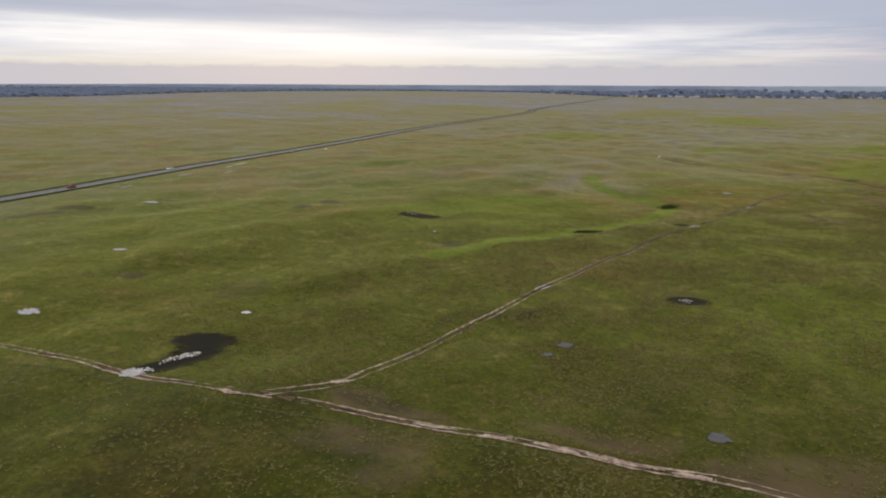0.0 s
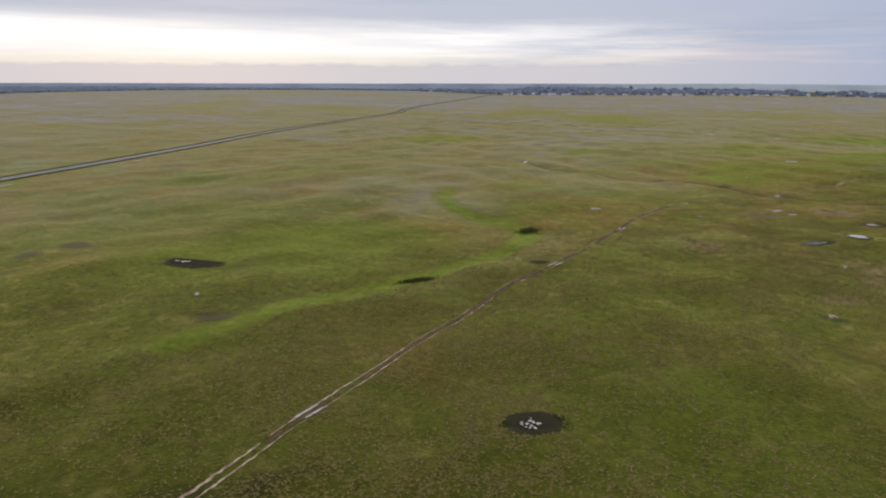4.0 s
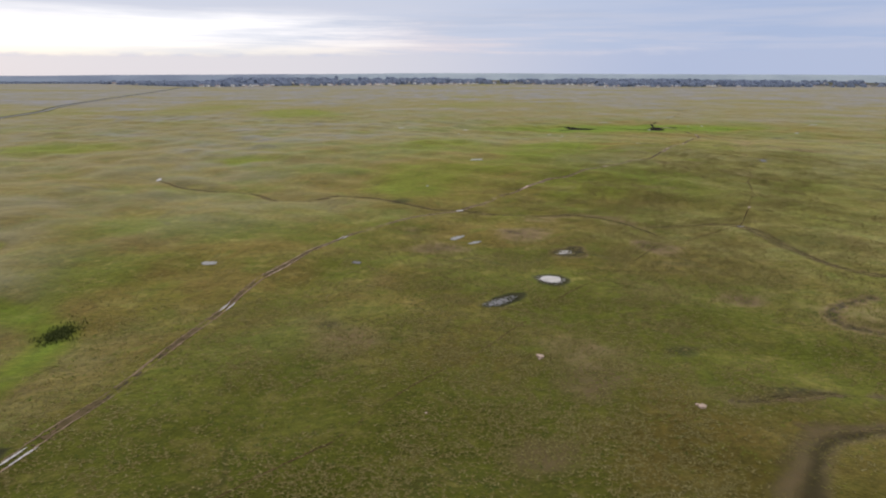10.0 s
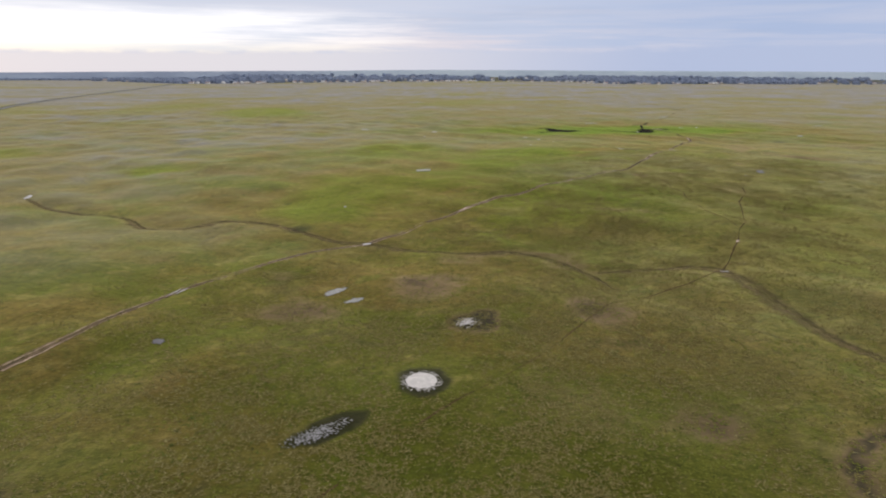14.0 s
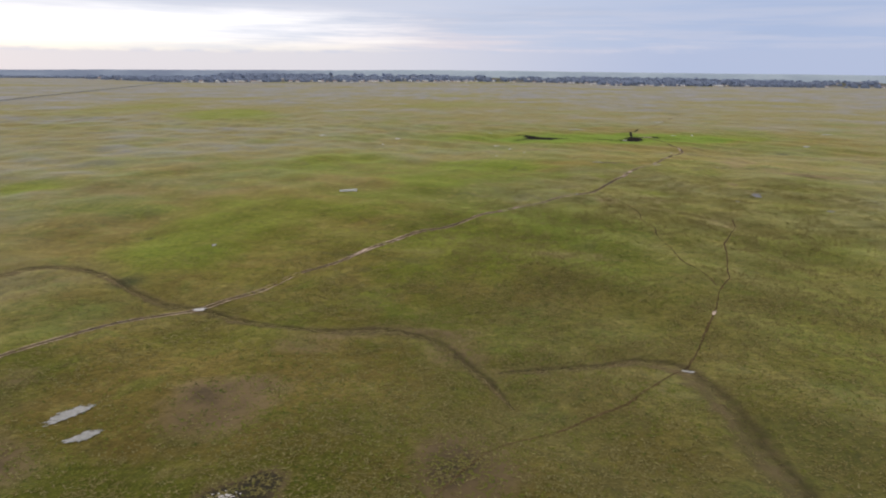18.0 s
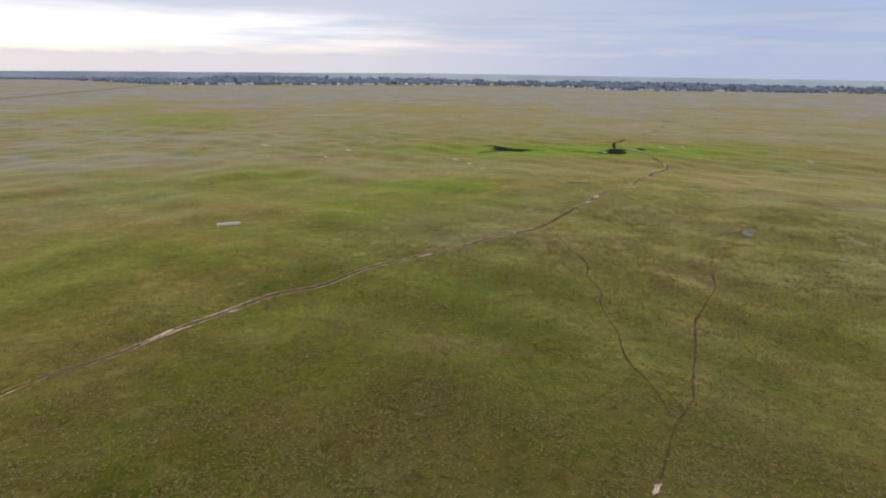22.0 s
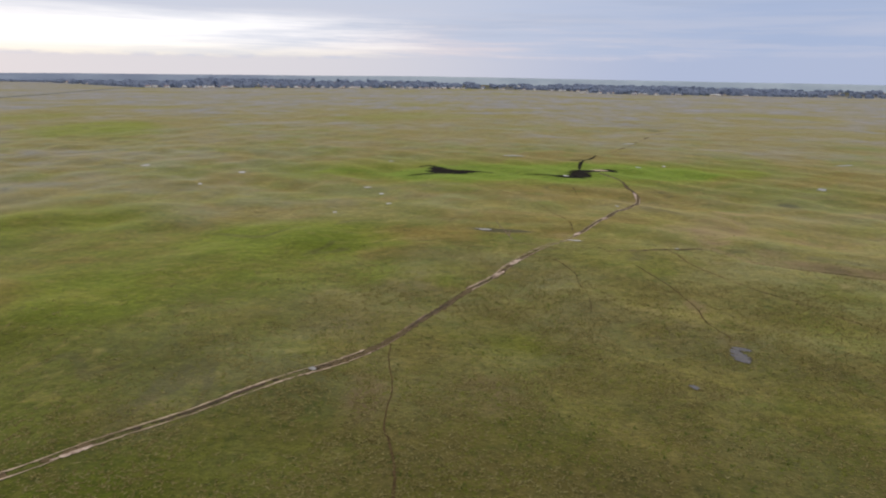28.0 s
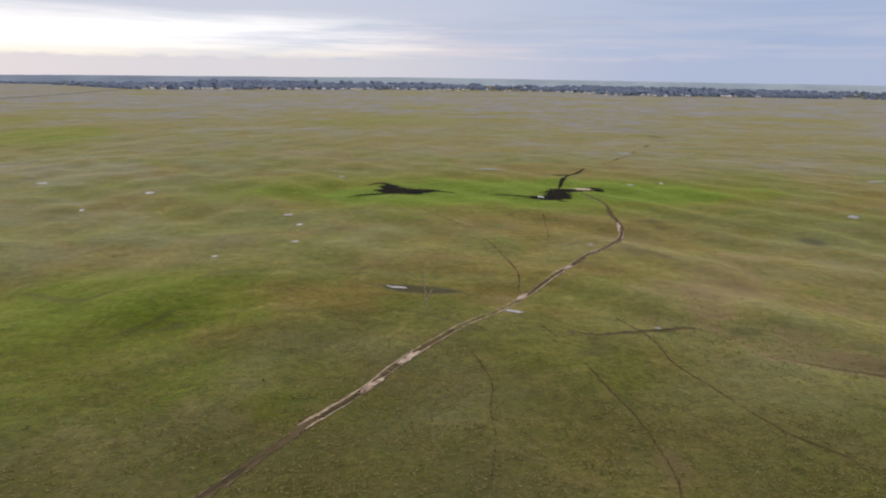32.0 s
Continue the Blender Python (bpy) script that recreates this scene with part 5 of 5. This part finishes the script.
def grass(name, count, seed, reach, tall, wide, mat, want, label):
    """Many small tufts, each of three bent blades, where the field `want` is high."""
    g = np.random.default_rng(seed)
    k = g.integers(0, len(STRETCH), count * 3)
    spread = g.normal(0, 1, (count * 3, 2)) * reach
    px, py = STRETCH[k, 0] + spread[:, 0], STRETCH[k, 1] + spread[:, 1] * 0.6
    keep = g.uniform(0, 1, count * 3) < want(px, py)
    # none in water, ruts or mud
    for x, y, rx, ry, turn in WET + PONDS:
        cs, sn = math.cos(radians(turn)), math.sin(radians(turn))
        keep &= np.hypot(((px - x) * cs + (py - y) * sn) / (rx + 0.4), (-(px - x) * sn + (py - y) * cs) / (ry + 0.4)) > 1
    for pts, clear in ((TRACK_A, 1.5), (TRACK_B, 1.3), (TRACK_C, 1.2), (TRACK_D, 1.5), (PATH_A, 0.6), (PATH_C, 0.6), (RIBBON, 5.0)):
        ln, _ = smooth_line(pts, 1.5)
        lo, hi = ln.min(0) - 3, ln.max(0) + 3
        box = np.nonzero((px > lo[0]) & (px < hi[0]) & (py > lo[1]) & (py < hi[1]) & keep)[0]
        d = np.full(len(box), 1e9)
        for q in ln:
            d = np.minimum(d, (px[box] - q[0]) ** 2 + (py[box] - q[1]) ** 2)
        keep[box[d < clear * clear]] = False
    px, py = px[keep][:count], py[keep][:count]
    n = len(px)
    base = np.column_stack([px, py, height(px, py) + 0.0])
    size = g.uniform(0.6, 1.3, n)
    tri = np.zeros((n, 3, 3, 3))
    a0 = g.uniform(0, 6.28, n)
    for b in range(3):
        a = a0 + b * 2.09 + g.uniform(-0.5, 0.5, n)
        out = np.column_stack([np.cos(a), np.sin(a), np.zeros(n)])
        across = np.column_stack([-np.sin(a), np.cos(a), np.zeros(n)])
        w_ = (wide * size * g.uniform(0.35, 0.8, n))[:, None]
        tip = base + out * (wide * size * g.uniform(1.0, 3.0, n))[:, None]
        tip[:, 2] += tall * size * g.uniform(0.3, 1.0, n)
        tri[:, b, 0], tri[:, b, 1], tri[:, b, 2] = base - across * w_ * 0.7 - out * 0.03, base + across * w_ * 0.7 - out * 0.03, tip
    v = tri.reshape(-1, 3)
    gm = bpy.data.meshes.new(name)
    gm.vertices.add(len(v)), gm.loops.add(len(v)), gm.polygons.add(len(v) // 3)
    gm.vertices.foreach_set("co", v.ravel())
    gm.loops.foreach_set("vertex_index", np.arange(len(v)))
    gm.polygons.foreach_set("loop_start", np.arange(0, len(v), 3))
    gm.materials.append(mat)
    gm.update(calc_edges=True)
    return tagged(new(name, gm), label, "grass", kind="stuff")


def blade_material(name, one, two, three):
    m, n, p = material(name)
    k = n.put("ShaderNodeNewGeometry").outputs["Random Per Island"]
    c = n.mix(n.step(k, 0.0, 0.6), rgb(*one), rgb(*two))
    c = n.mix(n.step(k, 0.7, 1.0), c, rgb(*three))
    c = n.mix(n.step(n.noise(p, 0.12, 3.0), 0.4, 0.65, 0.0, 0.4), c, rgb(*two))
    finish(n, c, 0.9, None, 0.1, 0.04)
    s = [q for q in m.node_tree.nodes if q.type == "BSDF_PRINCIPLED"][0]
    n.set(s, "Sheen Weight", 1.0)
    n.set(s, "Sheen Roughness", 0.48)
    n.set(s, "Sheen Tint", n.mix(1.0, c, rgb(3.0, 3.0, 3.0), "MULTIPLY"))
    return m


M_STRAW = blade_material("dry_stalks", (0.082, 0.066, 0.020), (0.112, 0.094, 0.034), (0.165, 0.143, 0.066))
M_RUSH = blade_material("tall_rushes", (0.034, 0.046, 0.016), (0.055, 0.066, 0.020), (0.080, 0.080, 0.030))
M_WEED = blade_material("dark_weeds", (0.030, 0.042, 0.009), (0.048, 0.060, 0.012), (0.075, 0.085, 0.02))
M_BLADE = blade_material("green_blades", (0.058, 0.064, 0.009), (0.086, 0.090, 0.016), (0.117, 0.117, 0.027))
M_SHRUB = blade_material("dark_rushes", (0.027, 0.031, 0.009), (0.043, 0.043, 0.014), (0.070, 0.062, 0.023))


def straw_want(x, y):
    return np.clip(3.0 * value_noise(x, y, 17, 9, 4) - 0.95, 0.10, 1) * np.clip(1.8 * value_noise(x, y, 3.5, 31, 2) - 0.25, 0, 1)


def green_want(x, y):
    return np.clip(2.6 * value_noise(x, y, 14, 34, 4) - 0.75, 0.12, 1) * np.clip(2.2 * value_noise(x, y, 2.6, 35, 2) - 0.6, 0, 1)


def dark_want(x, y):
    return np.clip(4.0 * value_noise(x, y, 9, 41, 3) - 2.1, 0, 1)


def weed_want(x, y):
    return np.clip(2.4 * value_noise(x, y, 20, 44, 3) - 0.7, 0.05, 1) * np.clip(3.4 * value_noise(x, y, 2.2, 45, 2) - 1.5, 0, 1)


grass("dry_grass", 240000, 51, 66, 0.27, 0.24, M_STRAW, straw_want, "pale dry grass stalks scattered over pasture")
grass("green_grass", 150000, 52, 66, 0.16, 0.19, M_BLADE, green_want, "short olive green grass tufts on pasture")
grass("weeds", 20000, 54, 66, 0.26, 0.26, M_WEED, weed_want, "dark green weeds in small clumps over pasture")
grass("rushes", 1500, 53, 65, 0.30, 0.26, M_SHRUB, dark_want, "dark tufts of rushes in damp hollows")


def rush_bed(x, y, rx, ry, turn, seed):
    """A bed of tall dark rushes, ragged at its edge."""
    g = np.random.default_rng(seed)
    c, sn = math.cos(radians(turn)), math.sin(radians(turn))
    v, f = [], []
    for _ in range(420):
        a, b = g.normal(0, 0.5, 2)
        px, py = x + a * rx * c - b * ry * sn, y + a * rx * sn + b * ry * c
        pz = float(height(px, py))
        for _ in range(4):
            e, w_ = g.uniform(0, 6.28), g.uniform(0.05, 0.12)
            k = len(v)
            lean = g.uniform(0.05, 0.35)
            v += [(px - w_ * math.sin(e), py + w_ * math.cos(e), pz), (px + w_ * math.sin(e), py - w_ * math.cos(e), pz), (px + lean * math.cos(e), py + lean * math.sin(e), pz + g.uniform(0.4, 0.9))]
            f.append((k, k + 1, k + 2))
    tagged(new("rush_bed", mesh_from("rush_bed", v, f, M_RUSH)), "bed of dark green rushes in a damp hollow", "rushes", kind="stuff")


for i, p in enumerate(RUSH_BEDS):
    rush_bed(*p, 970 + i)


# ---- stones, trough ----
def stone_mesh(seed, size):
    g = np.random.default_rng(seed)
    bm = bmesh.new()
    bmesh.ops.create_icosphere(bm, subdivisions=1, radius=size)
    for q in bm.verts:
        q.co *= 1 + g.uniform(-0.22, 0.22)
        q.co.z *= 0.6
    m = bpy.data.meshes.new("stone")
    bm.to_mesh(m), bm.free()
    m.materials.append(M_STONE)
    return m


for x, y, sizes in ((1.6, 242.4, (0.75, 0.5, 0.45, 0.35)), (7.6, 294.6, (0.8, 0.5, 0.3)), (31.7, 274.7, (0.7, 0.4)), (-13, 271, (0.25,))):
    heap = tagged(new("stone_heap"), "small heap of pale weathered stones in grass", "stones", "stone heaps")
    heap.location = (x, y, float(height(x, y)))
    for i, sz in enumerate(sizes):
        o = part("stone", stone_mesh(900 + i + int(x), sz), heap)
        o.location = (0.9 * math.cos(2.1 * i) * (i > 0), 0.9 * math.sin(2.1 * i) * (i > 0), sz * 0.3)


def box(x0, x1, y0, y1, z0, z1, mat, name):
    bm = bmesh.new()
    bmesh.ops.create_cube(bm, size=1, matrix=Matrix.LocRotScale(((x0 + x1) / 2, (y0 + y1) / 2, (z0 + z1) / 2), None, (x1 - x0, y1 - y0, z1 - z0)))
    bmesh.ops.bevel(bm, geom=bm.edges, offset=0.03, segments=1, affect="EDGES")
    m = bpy.data.meshes.new(name)
    bm.to_mesh(m), bm.free()
    m.materials.append(mat)
    return m


M_CONCRETE = plain("pale_concrete", (0.64, 0.63, 0.61), (0.52, 0.51, 0.49), 1.5, 0.8, 0.2)
trough = tagged(new("water_trough"), "long low pale concrete water trough standing in grass", "trough")
trough.matrix_basis = pose(-5.1, 591.9, float(height(-5.1, 591.9)), 0, 0, 31)
part("floor_slab", box(-3.9, 3.9, -0.6, 0.6, -0.3, 0.12, M_CONCRETE, "floor_slab"), trough)
for y in (-0.6, 0.4):
    part("side_wall", box(-3.9, 3.9, y, y + 0.2, 0.12, 0.72, M_CONCRETE, "side_wall"), trough)
for x in (-3.9, 3.8):
    part("end_wall", box(x, x + 0.1, -0.4, 0.4, 0.12, 0.72, M_CONCRETE, "end_wall"), trough)
part("water", box(-3.8, 3.8, -0.4, 0.4, 0.2, 0.6, M_SKYPALE, "water"), trough, "still grey water")


# ---- cars on the road ----
M_TYRE = plain("tyre_rubber", (0.02, 0.02, 0.02), (0.03, 0.03, 0.03), 4.0, 0.8)
M_RIM = plain("wheel_rim", (0.4, 0.4, 0.42), (0.3, 0.3, 0.32), 4.0, 0.4)
M_PANE = plain("car_glass", (0.02, 0.024, 0.028), (0.03, 0.033, 0.036), 2.0, 0.1, 0.6, 0.0)
M_LAMP = plain("lamp_glass", (0.6, 0.6, 0.58), (0.5, 0.5, 0.48), 5.0, 0.2)


def car(paint, label, x, y, turn):
    c = tagged(new("car"), label, "car", "cars on the road")
    # side outline of the body, front at +y
    low = [(-2.2, 0.35), (2.2, 0.35), (2.25, 0.65), (2.0, 0.85), (1.0, 0.98), (-1.9, 1.02), (-2.25, 0.9)]
    cabin = [(1.0, 0.98), (0.35, 1.45), (-1.2, 1.5), (-1.95, 1.02)]

    def prism(profile, half, name, mat, taper=1.0):
        k = len(profile)
        v = [(-half, a, b) for a, b in profile] + [(half, a, b) for a, b in profile]
        if taper < 1:
            v = [(p * (taper if b > 1.2 else 1), a, b) for p, a, b in v]
        f = [tuple(range(k - 1, -1, -1)), tuple(range(k, 2 * k))] + [(i, (i + 1) % k, k + (i + 1) % k, k + i) for i in range(k)]
        return mesh_from(name, v, f, mat)

    part("body", prism(low, 0.9, "body", paint), c)
    part("cabin", prism(cabin, 0.84, "cabin", M_PANE, 0.8), c, "dark tinted window glass")
    part("roof", box(-0.66, 0.66, -1.15, 0.3, 1.46, 1.53, paint, "roof"), c)
    for sx in (-0.62, 0.62):
        part("headlight", box(sx - 0.2, sx + 0.2, 2.14, 2.27, 0.66, 0.8, M_LAMP, "headlight"), c)
    for sx in (-0.86, 0.86):
        for sy in (-1.35, 1.4):
            bm = bmesh.new()
            bmesh.ops.create_cone(bm, cap_ends=True, segments=14, radius1=0.33, radius2=0.33, depth=0.22, matrix=Matrix.Translation((sx, sy, 0.33)) @ Matrix.Rotation(radians(90), 4, "Y"))
            m = bpy.data.meshes.new("wheel")
            bm.to_mesh(m), bm.free()
            m.materials.append(M_TYRE)
            whl = part("wheel", m, c)
            bm = bmesh.new()
            bmesh.ops.create_cone(bm, cap_ends=True, segments=10, radius1=0.2, radius2=0.2, depth=0.25, matrix=Matrix.Translation((sx, sy, 0.33)) @ Matrix.Rotation(radians(90), 4, "Y"))
            m = bpy.data.meshes.new("rim")
            bm.to_mesh(m), bm.free()
            m.materials.append(M_RIM)
            part("rim", m, whl)
    c.matrix_basis = pose(x, y, float(height(x, y)) + 0.43, 0, 0, turn)
    return c


M_RED = plain("red_paint", (0.30, 0.025, 0.022), (0.26, 0.02, 0.02), 2.0, 0.3, 0.5, 0.0)
M_WHITE = plain("white_paint", (0.78, 0.78, 0.78), (0.72, 0.72, 0.72), 2.0, 0.3, 0.5, 0.0)
car(M_RED, "dark red family car driving on asphalt road", -333.0, 150, 18)
car(M_WHITE, "small white car driving on asphalt road", -360.5, 219, 198)
